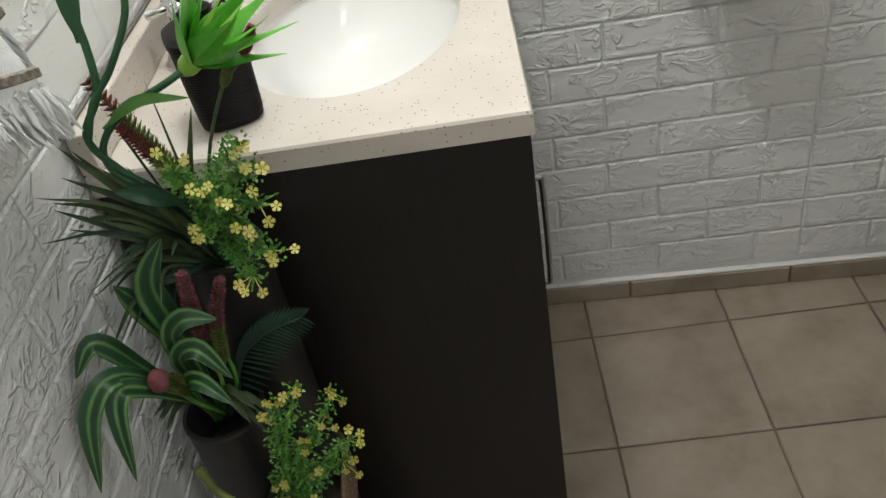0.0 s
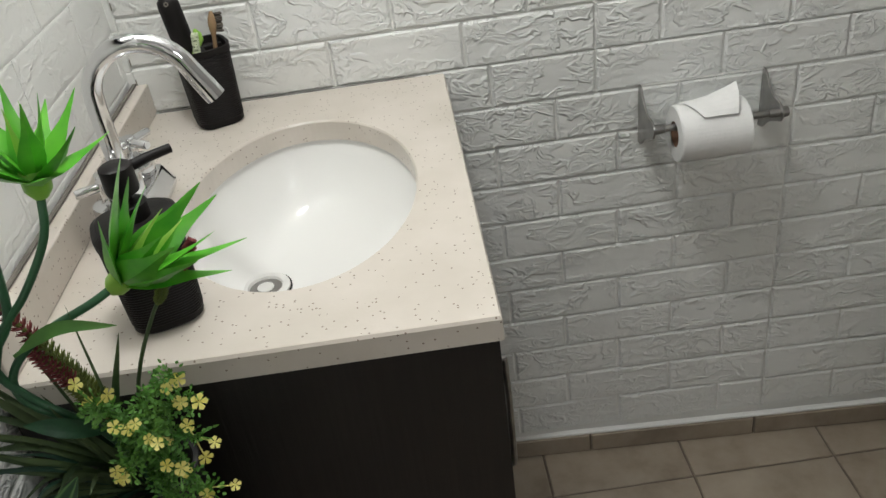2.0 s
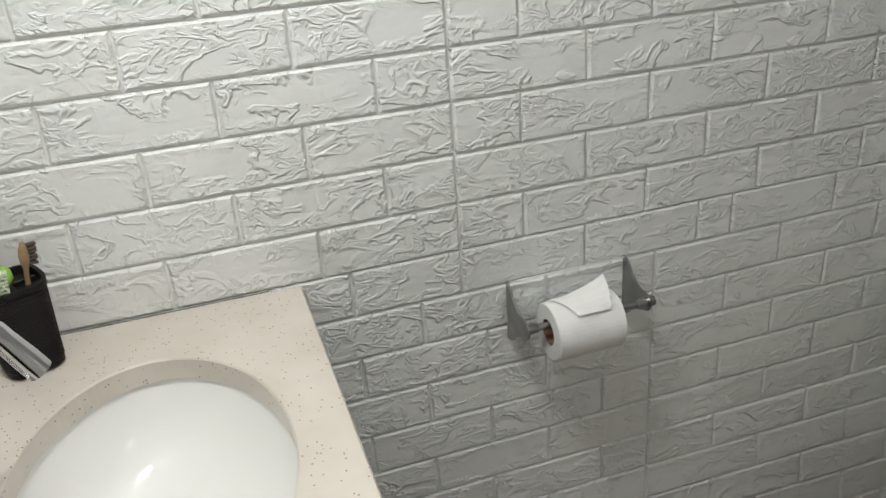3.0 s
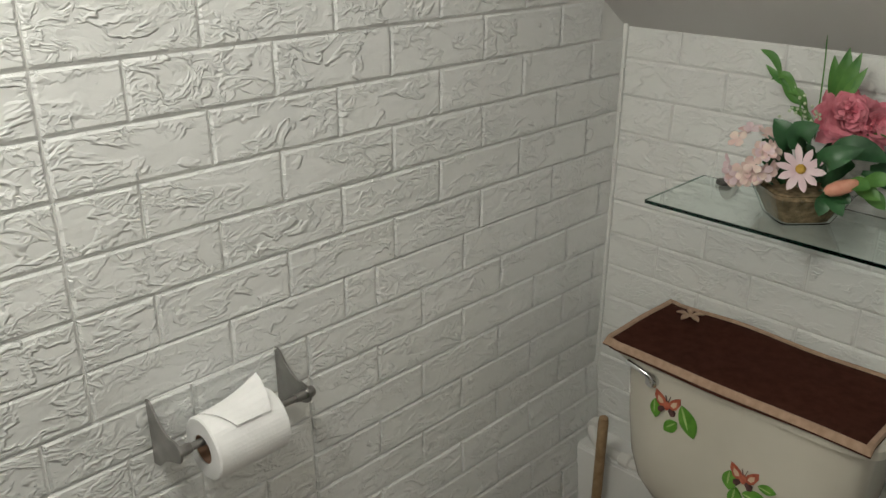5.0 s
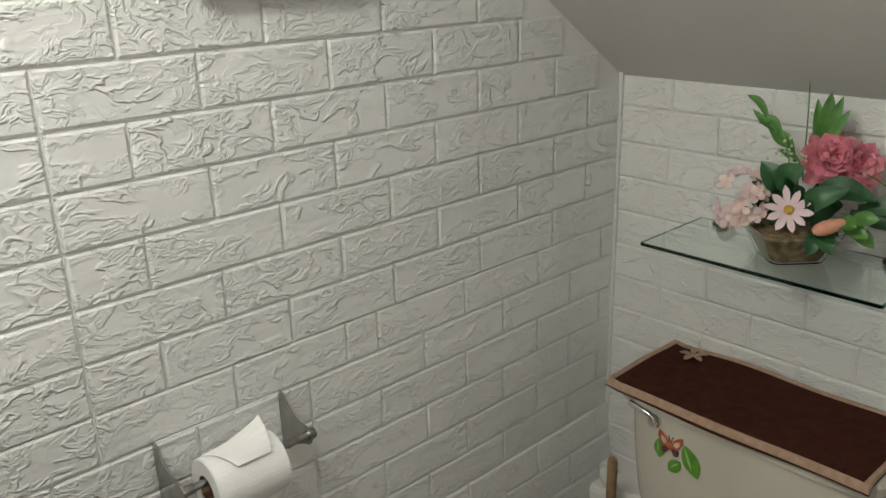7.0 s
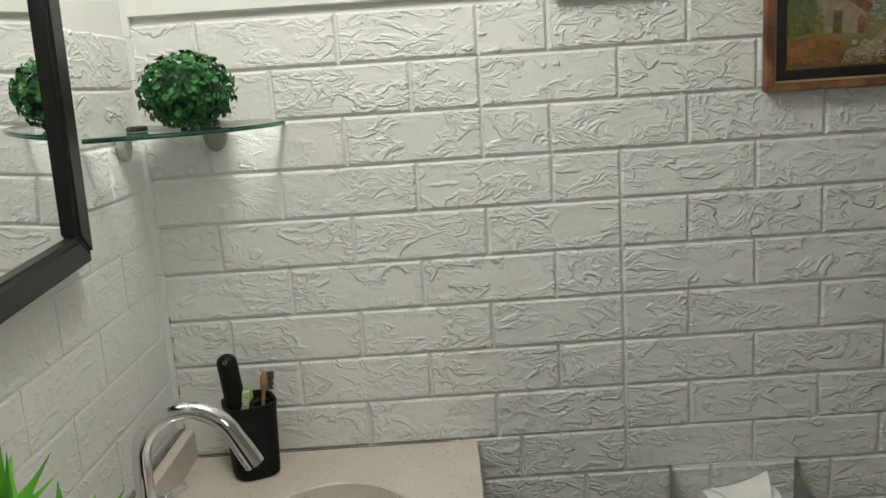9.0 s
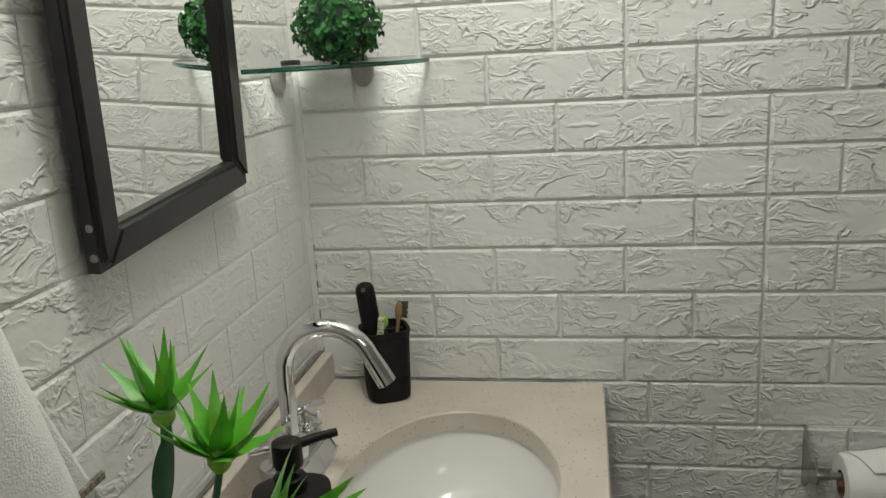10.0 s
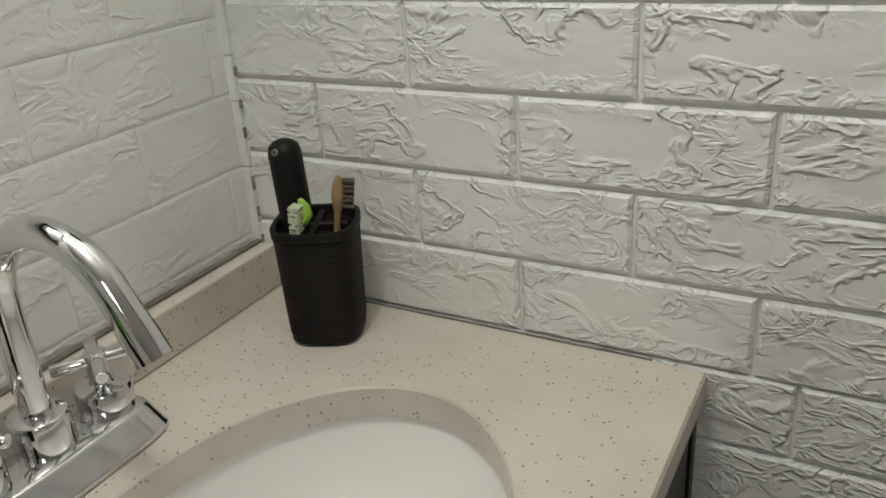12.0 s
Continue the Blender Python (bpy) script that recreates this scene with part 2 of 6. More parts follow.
def box(x0, x1, y0, y1, z0, z1, bevel=0.0, segments=2, bm=None):
    fresh = bmesh.new()
    bmesh.ops.create_cube(fresh, size=1.0)
    for v in fresh.verts:
        v.co = Vector(((x0 + x1) / 2 + v.co.x * (x1 - x0), (y0 + y1) / 2 + v.co.y * (y1 - y0), (z0 + z1) / 2 + v.co.z * (z1 - z0)))
    if bevel:
        bmesh.ops.bevel(fresh, geom=fresh.edges[:], offset=bevel, segments=segments, affect="EDGES", profile=0.5)
    if bm is None:
        return fresh
    me = bpy.data.meshes.new("tmp")
    fresh.to_mesh(me)
    fresh.free()
    bm.from_mesh(me)
    bpy.data.meshes.remove(me)
    return bm


def loft(rings, closed_ends=True, bm=None, loop=True):
    """Skin between rings of points, all of one length."""
    bm = bm or bmesh.new()
    rows = [[bm.verts.new(p) for p in ring] for ring in rings]
    n = len(rows[0])
    for a, b in zip(rows, rows[1:]):
        for i in range(n if loop else n - 1):
            j = (i + 1) % n
            bm.faces.new((a[i], a[j], b[j], b[i]))
    if closed_ends and loop:
        bm.faces.new(rows[0][::-1])
        bm.faces.new(rows[-1])
    return bm


def ring(cx, cy, z, rx, ry, n=32, power=2.0, turn=0.0):
    """A level ring; power 2 is an ellipse, more is a rounded rectangle."""
    pts = []
    for i in range(n):
        a = 2 * math.pi * i / n
        c, s = math.cos(a), math.sin(a)
        x = math.copysign(abs(c) ** (2 / power), c) * rx
        y = math.copysign(abs(s) ** (2 / power), s) * ry
        ct, st = math.cos(turn), math.sin(turn)
        pts.append(Vector((cx + x * ct - y * st, cy + x * st + y * ct, z)))
    return pts


def lathe(profile, cx=0.0, cy=0.0, n=32, power=2.0, turn=0.0, ends=True, bm=None):
    """profile: (radius, z) rows."""
    return loft([ring(cx, cy, z, r, r, n, power, turn) for r, z in profile], ends, bm)


def tube(points, radii, n=10, bm=None, ends=True):
    pts = [Vector(p) for p in points]
    if isinstance(radii, (int, float)):
        radii = [radii] * len(pts)
    rings, up = [], Vector((0, 0, 1))
    tangent = (pts[1] - pts[0]).normalized()
    if abs(tangent.dot(up)) > 0.95:
        up = Vector((0, 1, 0))
    side = tangent.cross(up).normalized()
    for i, p in enumerate(pts):
        t = (pts[min(i + 1, len(pts) - 1)] - pts[max(i - 1, 0)]).normalized()
        side = (side - t * side.dot(t)).normalized()
        other = t.cross(side)
        rings.append([p + (side * math.cos(2 * math.pi * k / n) + other * math.sin(2 * math.pi * k / n)) * radii[i] for k in range(n)])
    return loft(rings, ends, bm)


def curve_points(ctrl, n=16):
    """A smooth line through control points (Catmull-Rom)."""
    c = [Vector(p) for p in ctrl]
    c = [c[0] * 2 - c[1]] + c + [c[-1] * 2 - c[-2]]
    out, spans = [], len(c) - 3
    for i in range(n):
        u = i / (n - 1) * spans
        k = min(int(u), spans - 1)
        t = u - k
        p0, p1, p2, p3 = c[k:k + 4]
        out.append(0.5 * (2 * p1 + (p2 - p0) * t + (2 * p0 - 5 * p1 + 4 * p2 - p3) * t * t + (3 * p1 - p0 - 3 * p2 + p3) * t ** 3))
    return out


def blade(bm, ctrl, width, fold=0.25, n=9, shape=0.6, across=4, normal=(0, 0, 1)):
    """A leaf blade along a line, widest at shape, pointed at its end, folded along the middle."""
    pts = curve_points(ctrl, n)
    uv = bm.loops.layers.uv.verify()
    rows = []
    hint = Vector(normal)
    for i, p in enumerate(pts):
        u = i / (n - 1)
        t = (pts[min(i + 1, n - 1)] - pts[max(i - 1, 0)]).normalized()
        side = t.cross(hint)
        side = side.normalized() if side.length > 1e-4 else Vector((1, 0, 0))
        up = side.cross(t)
        w = width * 0.5 * max(0.03, (math.sin(math.pi * min(1, u / (2 * shape))) if u < shape else math.cos(math.pi / 2 * (u - shape) / (1 - shape)) ** 0.8))
        if u < 0.02:
            w = max(w, width * 0.12)
        row = []
        for k in range(across + 1):
            s = k / across * 2 - 1
            row.append((bm.verts.new(p + side * s * w + up * (abs(s) * w * fold)), (k / across, u)))
        rows.append(row)
    for a, b in zip(rows, rows[1:]):
        for k in range(across):
            quad = (a[k], a[k + 1], b[k + 1], b[k])
            f = bm.faces.new([q[0] for q in quad])
            f.smooth = True
            for l, q in zip(f.loops, quad):
                l[uv].uv = q[1]
    return bm


def prism(outline, axis, a, b, bevel=0.0):
    """A flat outline pushed out along an axis ('x', 'y' or 'z') from a to b."""
    def at(p, d):
        return {"x": (d, p[0], p[1]), "y": (p[0], d, p[1]), "z": (p[0], p[1], d)}[axis]
    bm = bmesh.new()
    lo = [bm.verts.new(at(p, a)) for p in outline]
    hi = [bm.verts.new(at(p, b)) for p in outline]
    n = len(outline)
    for i in range(n):
        bm.faces.new((lo[i], lo[(i + 1) % n], hi[(i + 1) % n], hi[i]))
    bm.faces.new(lo[::-1])
    bm.faces.new(hi)
    bmesh.ops.recalc_face_normals(bm, faces=bm.faces[:])
    if bevel:
        bmesh.ops.bevel(bm, geom=bm.edges[:], offset=bevel, segments=2, affect="EDGES")
    return bm


# ---- structure ----
RIGHT, BACK = 1.731, -2.1          # toilet wall, wall behind
STUB_X, STUB_Y = 1.08, -0.80       # corner of the partition beside the toilet
SLOPE = 0.68                       # rise of the slanted ceiling towards the mirror wall


def ceiling_z(x):
    return min(1.122 + SLOPE * (RIGHT - x), 2.16)


KNEE = RIGHT - (2.16 - 1.122) / SLOPE
tagged(part("floor", box(-0.12, RIGHT + 0.12, BACK - 0.1, 0.12, -0.1, -0.004), GROUT), "beige square tiles with dark grout joints", "floor", kind="structure")
wall_outline = [(0, 0), (RIGHT, 0), (RIGHT, 1.122), (KNEE, 2.16), (0, 2.16)]
wall_north = tagged(part("wall_north", prism(wall_outline, "y", 0.0045, 0.12), FOAM_JOINT), "white embossed foam brick panels on the wall", "wall", kind="structure")
wall_south = tagged(part("wall_south", prism(wall_outline, "y", BACK - 0.1, BACK), PAINT), "plain white painted wall", "wall", kind="structure")
wall_west = tagged(part("wall_west", box(-0.12, -0.0045, BACK - 0.1, 0.12, 0, 2.16), FOAM_JOINT), "white embossed foam brick panels, smoother beside the mirror", "wall", kind="structure")
wall_east = tagged(part("wall_east", box(RIGHT + 0.0045, RIGHT + 0.12, BACK - 0.1, 0.12, 0, 1.122), FOAM_JOINT), "white foam brick panels behind the toilet", "wall", kind="structure")
ceiling_outline = [(RIGHT + 0.12, 1.122 - 0.12 * SLOPE), (KNEE, 2.16), (-0.12, 2.16), (-0.12, 2.26), (KNEE, 2.26), (RIGHT + 0.12, 1.26)]
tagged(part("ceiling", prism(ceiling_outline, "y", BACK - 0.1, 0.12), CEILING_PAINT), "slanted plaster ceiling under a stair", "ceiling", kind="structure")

# wall end that sticks out beside the bin
stub = tagged(part("wall_end", box(STUB_X, RIGHT, STUB_Y - 0.10, STUB_Y, 0, 1.12, 0.004), FOAM_FLAT), "white foam covered wall end with a ragged edge", "wall", kind="structure")
ragged = bmesh.new()
for i in range(34):
    z = 0.02 + i * 0.033
    box(STUB_X - 0.004 - random.uniform(0, 0.004), STUB_X + 0.012, STUB_Y - 0.006, STUB_Y + random.uniform(0.002, 0.007), z, z + random.uniform(0.020, 0.032), 0.002, 1, ragged)
part("torn_foam_edge", ragged, FOAM, stub)

# skirting tiles along the far wall, which swells forward at its foot towards the toilet
def swell(x, z):
    return -0.053 * max(x - 0.62, 0.0) * max(0.0, 1.0 - z / 0.42)


SKIRT = pose(0.62, 0.0, 0.0, 0, 0, math.degrees(math.atan(-0.053)))
skirting = tagged(part("baseboard", box(-0.18, RIGHT - 0.62, -0.006, 0.012, 0, 0.044), GROUT), "low beige tile skirting", "skirting", kind="structure")
skirting.matrix_world = SKIRT
x = 0.023 - 0.32
while x < RIGHT - 0.62:
    a, b = max(x + 0.002, -0.16), min(x + 0.318, RIGHT - 0.622)
    if b > a:
        part("skirting_tile", box(a, b, -0.011, -0.002, 0.001, 0.044, 0.002, 1), TILE, skirting)
    x += 0.32
tagged(part("caulk", box(-0.18, RIGHT - 0.62, -0.009, 0.004, 0.0445, 0.050, 0.0015, 1), PAINT), "white caulk line over the skirting", "caulk", kind="structure").matrix_world = SKIRT
backing = bmesh.new()
loft([[Vector((x, 0.0042 + swell(x, z), z)) for z in (0.02, 0.11, 0.21, 0.31, 0.43)] for x in (0.5, 0.62, 0.9, 1.2, 1.5, RIGHT)], False, backing, False)
part("swollen_backing", backing, FOAM_JOINT, wall_north)
# smooth boxed-in foot of the toilet wall under the pipe
foot = [(1.640, 0.0), (RIGHT + 0.002, 0.0), (RIGHT + 0.002, 0.243), (1.652, 0.243), (1.646, 0.236)]
tagged(part("wall_foot", prism(foot, "y", -0.330, -0.004, 0.003), PAINT), "smooth white painted plinth at the foot of the wall", "wall", kind="structure")
# white moulding above the panels of the far wall
tagged(part("trim", box(0, KNEE + 0.6, -0.006, 0.004, 1.462, 1.60, 0.002, 1), PAINT), "plain white painted band above the panels", "trim", kind="structure")
# filler in the two far corners
for cx, s in ((0.0, 1), (RIGHT, -1)):
    fill = bmesh.new()
    z = 0.05
    while z < 1.44 if s > 0 else z < 1.11:
        h = random.uniform(0.04, 0.11)
        d = random.uniform(0.0046, 0.0062)
        box(min(cx - 0.006 * s, cx + d * s), max(cx - 0.006 * s, cx + d * s), -d, 0.003, z, z + h - random.uniform(0.0002, 0.0009), 0.001, 1, fill)
        z += h
    filler = tagged(part("corner_filler", fill, FOAM_JOINT), "uneven white filler in the wall corner", "filler", kind="structure")
    crack = bmesh.new()
    z = 0.86
    while z < 1.08 and s > 0:
        h = random.uniform(0.004, 0.022)
        d = random.uniform(0.0058, 0.0068)
        box(min(cx + d * s, cx + (d + 0.0005) * s), max(cx + d * s, cx + (d + 0.0005) * s), -0.0052, -0.001, z, z + h, 0, 1, crack)
        z += h + random.uniform(0.006, 0.05)
    part("crack", crack, DIRT, filler, "dark broken crack beside the filler")


# ---- vanity ----
CX, CY, TOP = 0.250, -0.308, 0.82          # middle of the basin, height of the worktop


def worktop():
    """Stone slab with an oval cut-out, and its upstand along the mirror wall."""
    ob = thing("worktop", pose(0, 0, 0), "speckled cream stone worktop with an oval basin cut-out and upstand", "worktop")
    x0, x1, y0, y1 = 0.002, 0.443, -0.592, -0.002
    n = 96
    inner_top, inner_low, outer_top, outer_low = [], [], [], []
    for i in range(n):
        a = 2 * math.pi * i / n
        c, s = math.cos(a), math.sin(a)
        inner_top.append(Vector((CX + 0.136 * c, CY + 0.197 * s, TOP)))
        k = min((x1 - CX if c > 0 else CX - x0) / max(abs(c), 1e-6), (y1 - CY if s > 0 else CY - y0) / max(abs(s), 1e-6))
        outer_top.append(Vector((CX + k * c, CY + k * s, TOP)))
    # slide the nearest ring points into the true corners
    for cx, cy in ((x0, y0), (x0, y1), (x1, y0), (x1, y1)):
        near = min(outer_top, key=lambda p: (p.x - cx) ** 2 + (p.y - cy) ** 2)
        near.x, near.y = cx, cy
    down = Vector((0, 0, -0.026))
    edge_in = [p + Vector((0, 0, -0.002)) + (Vector((CX, CY, TOP)) - p).normalized() * 0.002 for p in inner_top]
    inner_low = [p + down for p in edge_in]
    outer_edge = [p + Vector((0, 0, -0.003)) for p in outer_top]
    inset = [Vector((min(max(p.x, x0 + 0.002), x1 - 0.002), min(max(p.y, y0 + 0.002), y1 - 0.002), TOP)) for p in outer_top]
    bm = loft([inner_low, edge_in, inner_top, inset, outer_edge, [p + down for p in outer_top], inner_low], False)
    bmesh.ops.recalc_face_normals(bm, faces=bm.faces[:])
    part("slab", bm, STONE, ob)
    part("upstand", box(0.001, 0.021, -0.592, -0.001, TOP + 0.0005, 0.866, 0.002), STONE, ob)
    part("caulk_line", box(0.0, 0.006, -0.60, -0.002, 0.8665, 0.8695, 0.0008, 1), GAP, ob, "dark grimy caulk line")
    bm = box(0.024, 0.40, -0.0031, -0.001, TOP + 0.0002, TOP + 0.0008)
    part("rear_joint", bm, GAP, ob, "dark open joint against the wall")
    return ob


worktop()


PALE_METAL = material("satin_drain_metal", (0.78, 0.77, 0.75), 0.35, 0.25)


def basin():
    ob = thing("basin", pose(0, 0, 0), "white ceramic oval undermount basin under the worktop", "sink")
    rows = [(1.045, 0.793, 0.0), (1.0, 0.791, 0.0), (0.965, 0.772, 0.02), (0.90, 0.742, 0.08), (0.78, 0.715, 0.18), (0.60, 0.697, 0.35), (0.38, 0.688, 0.6), (0.16, 0.684, 0.95)]
    dx, dy = 0.178 - CX, -0.296 - CY
    rings = [ring(CX + dx * k, CY + dy * k, z, 0.139 * s, 0.200 * s, 64) for s, z, k in rows]
    bm = loft(rings, False)
    rings2 = [ring(CX + dx * k, CY + dy * k, z - 0.009, 0.146 * s, 0.207 * s, 64) for s, z, k in rows]
    loft(rings2, False, bm)
    for f in bm.faces:
        f.smooth = True
    part("bowl", bm, CERAMIC, ob, smooth=True)
    dxc, dyc = 0.178, -0.296
    drain = part("drain", lathe([(0.031, 0.684), (0.031, 0.6885), (0.027, 0.690), (0.022, 0.6895), (0.021, 0.6862), (0.001, 0.6862)], dxc, dyc, 40), PALE_METAL, ob, "pale satin drain ring", True)
    part("drain_well", lathe([(0.0207, 0.6863), (0.0200, 0.6867), (0.001, 0.6867)], dxc, dyc, 32), STEEL, drain)
    part("drain_plug", lathe([(0.0105, 0.6868), (0.0105, 0.6885), (0.008, 0.6892), (0.001, 0.6895)], dxc, dyc, 24), PALE_METAL, drain, smooth=True)
    part("drain_gasket", lathe([(0.033, 0.6838), (0.033, 0.6866), (0.0315, 0.6868), (0.0313, 0.6838)], dxc, dyc, 40), BLACK, drain)


basin()


def vanity_cabinet():
    ob = thing("vanity_cabinet", pose(0, 0, 0), "dark brown wood laminate vanity cabinet with recessed plinth", "cabinet")
    # side panel with the toe-kick notch
    side = [(0.003, 0.0), (0.388, 0.0), (0.388, 0.088), (0.418, 0.088), (0.418, 0.110), (0.439, 0.110), (0.439, 0.794), (0.003, 0.794)]
    part("side_panel", prism(side, "y", -0.588, -0.572, 0.0008), WOOD, ob)
    part("side_panel", prism(side, "y", -0.022, -0.006, 0.0008), WOOD, ob)
    part("bottom_panel", box(0.01, 0.417, -0.571, -0.023, 0.09, 0.106), WOOD, ob)
    part("plinth", box(0.37, 0.386, -0.571, -0.023, 0.001, 0.088), WOOD, ob)
    part("back_panel", box(0.003, 0.009, -0.571, -0.023, 0.11, 0.79), WOOD, ob)
    part("plinth_edge", box(0.02, 0.416, -0.5905, -0.5885, 0.098, 0.1035, 0.0006, 1), STEEL, ob, "scuffed pale scratch line above the plinth")
    for k, (a, b) in enumerate(((-0.5695, -0.300), (-0.297, -0.0245))):
        door = part("door", box(0.4195, 0.437, a, b, 0.108, 0.79, 0.002), WOOD, ob)
        y = -0.405 if k == 0 else -0.19
        h = bmesh.new()
        tube(curve_points([(0.437, y, 0.61), (0.452, y, 0.612), (0.457, y, 0.595), (0.457, y, 0.45), (0.452, y, 0.433), (0.437, y, 0.435)], 18), 0.004, 8, h)
        part("handle", h, STEEL, door, "slim metal bar handle", True)


vanity_cabinet()


def tap():
    ob = thing("tap", pose(0.060, -0.306, TOP + 0.0005), "chrome two-handle basin tap with a high curved spout", "faucet")
    plate = [ring(0.005, 0, z, 0.031 - d, 0.081 - d, 56, 7.0) for z, d in ((0.0, 0.001), (0.001, 0.0), (0.005, 0.0), (0.0065, 0.0012), (0.0235, 0.0085), (0.0255, 0.0098), (0.0265, 0.012))]
    part("deck_plate", loft(plate), CHROME, ob, smooth=True)
    part("spout_collar", lathe([(0.0205, 0.026), (0.0205, 0.052), (0.0198, 0.0535), (0.0190, 0.054), (0.0115, 0.0545)], 0, 0, 36), CHROME, ob, smooth=True)
    pts = [Vector((0, 0, 0.046)), Vector((0, 0, 0.09)), Vector((0, 0, 0.130))]
    for i in range(1, 15):
        a = math.pi - math.radians(158) * i / 14
        pts.append(Vector((0.055 + 0.055 * math.cos(a), 0.004 * i / 14, 0.138 + 0.055 * math.sin(a))))
    d = (pts[-1] - pts[-2]).normalized()
    pts += [pts[-1] + d * 0.024, pts[-1] + d * 0.040]
    part("spout", tube(pts, [0.0105] * (len(pts) - 2) + [0.0115, 0.0115], 20), CHROME, ob, smooth=True)
    for s, turn in ((-1, 0.5), (1, 1.0)):
        cy = 0.053 * s
        k = part("handle", lathe([(0.0195, 0.026), (0.0195, 0.029), (0.0205, 0.030), (0.0205, 0.043), (0.0195, 0.0445), (0.0090, 0.047), (0.0078, 0.049), (0.0078, 0.062)], 0.0, cy, 32), CHROME, ob, smooth=True)
        part("hub", lathe([(0.0082, 0.0615), (0.0082, 0.0712), (0.0070, 0.0725), (0.001, 0.0728)], 0.0, cy, 24), CHROME, k, smooth=True)
        for q in range(2):
            a = turn + q * math.pi / 2
            c = Vector((0, cy, 0.0655))
            v = Vector((math.cos(a), math.sin(a), 0)) * 0.031
            arm = [c - v, c - v * 0.96, c + v * 0.96, c + v]
            part("cross_arm", tube(arm, [0.0042, 0.0050, 0.0050, 0.0042], 16), CHROME, k, smooth=True)
    return ob


tap()


def ribbed_body(top, r0, r1):
    """Rounded-square tumbler with fine level ribs over most of its height."""
    rings, k = [], 70
    rings.append(ring(0, 0, 0.0, r0 - 0.003, r0 - 0.003, 40, 3.4))
    for i in range(k + 1):
        z = 0.003 + (top - 0.003) * i / k
        r = r0 + (r1 - r0) * i / k
        rib = 0.0007 if (i % 2 and 4 < i < k - 6) else 0.0
        if i >= k - 5:
            rib = 0.0016
        rings.append(ring(0, 0, z, r + rib, r + rib, 40, 3.4))
    return rings


def toothbrush_cup():
    ob = thing("toothbrush_holder", pose(0.122, -0.060, TOP + 0.0005, 0, 0, 24), "black ribbed plastic toothbrush holder with brushes on the worktop", "toothbrush holder")
    rings = ribbed_body(0.108, 0.0315, 0.0350)
    rings += [ring(0, 0, 0.108, 0.0325, 0.0325, 40, 3.4), ring(0, 0, 0.099, 0.031, 0.031, 40, 3.4), ring(0, 0, 0.099, 0.005, 0.005, 40, 3.4)]
    part("body", loft(rings), BLACK, ob)
    part("divider", box(-0.003, 0.003, -0.029, 0.029, 0.097, 0.1055, 0.001, 1), BLACK, ob)
    part("divider", box(-0.029, 0.029, -0.003, 0.003, 0.0972, 0.1053, 0.001, 1), BLACK, ob)


toothbrush_cup()


def hair_brush():
    bm = bmesh.new()
    base, tip = Vector((0.106, -0.064, 0.915)), Vector((0.097, -0.058, 0.985))
    axis = tip - base
    pts = [base + axis * (i / 8) for i in range(9)] + [tip + axis.normalized() * d for d in (0.006, 0.010, 0.012)]
    tube(pts, [0.0142] * 8 + [0.0142, 0.0128, 0.0085, 0.003], 20, bm)
    ob = thing("brush_handle", pose(0, 0, 0), "black rounded brush handle standing in the holder", "brush")
    part("grip", bm, BLACK, ob, smooth=True)
    part("hole_ring", lathe([(0.003, -0.0012), (0.003, 0.0012), (0.0015, 0.0012), (0.0015, -0.0012)], 0, 0, 16), GAP, ob).matrix_local = Matrix.Translation(tip + Vector((0.001, -0.0135, 0.004))) @ pose(0, 0, 0, 80)


hair_brush()
GREEN_PLASTIC = varied("lime_brush_plastic", (0.25, 0.50, 0.06), (0.40, 0.62, 0.12), 40.0, 0.35)
BAMBOO = varied("bamboo", (0.26, 0.16, 0.08), (0.40, 0.27, 0.15), 50.0, 0.6)
BRISTLE = varied("pale_bristle", (0.45, 0.52, 0.35), (0.65, 0.70, 0.52), 300.0, 0.8)
DARK_BRISTLE = varied("dark_bristle", (0.05, 0.04, 0.03), (0.12, 0.10, 0.08), 300.0, 0.8)


def toothbrush(foot, tip, face, mat, bristle_mat, label, bend=0.0):
    ob = thing("toothbrush", pose(0, 0, 0), label, "toothbrush")
    a, b = Vector(foot), Vector(tip)
    ax = (b - a).normalized()
    f = Vector(face)
    f = (f - ax * f.dot(ax)).normalized()
    pts = [a + (b - a) * (i / 10) + ax.cross(f) * bend * math.sin(i * 0.95) for i in range(11)]
    part("handle", tube(pts, [0.0035, 0.004, 0.004, 0.0035, 0.003, 0.0028, 0.003, 0.005, 0.0058, 0.005, 0.002], 12), mat, ob, smooth=True)
    bm = bmesh.new()
    side = ax.cross(f)
    for i in range(6):
        for j in (-1, 0, 1):
            p = b - ax * (0.004 + i * 0.0042) + side * j * 0.003 + f * 0.003
            tube([p, p + f * 0.010 + ax * random.uniform(-0.001, 0.001)], [0.0015, 0.0019], 6, bm)
    part("bristles", bm, bristle_mat, ob)


toothbrush((0.118, -0.078, 0.89), (0.127, -0.083, 0.956), (0.15, -0.9, 0.3), GREEN_PLASTIC, BRISTLE, "lime green toothbrush with pale bristles in the holder", 0.0045)
toothbrush((0.138, -0.060, 0.89), (0.147, -0.054, 0.968), (0.8, 0.6, 0.1), BAMBOO, DARK_BRISTLE, "bamboo toothbrush with dark bristles in the holder")


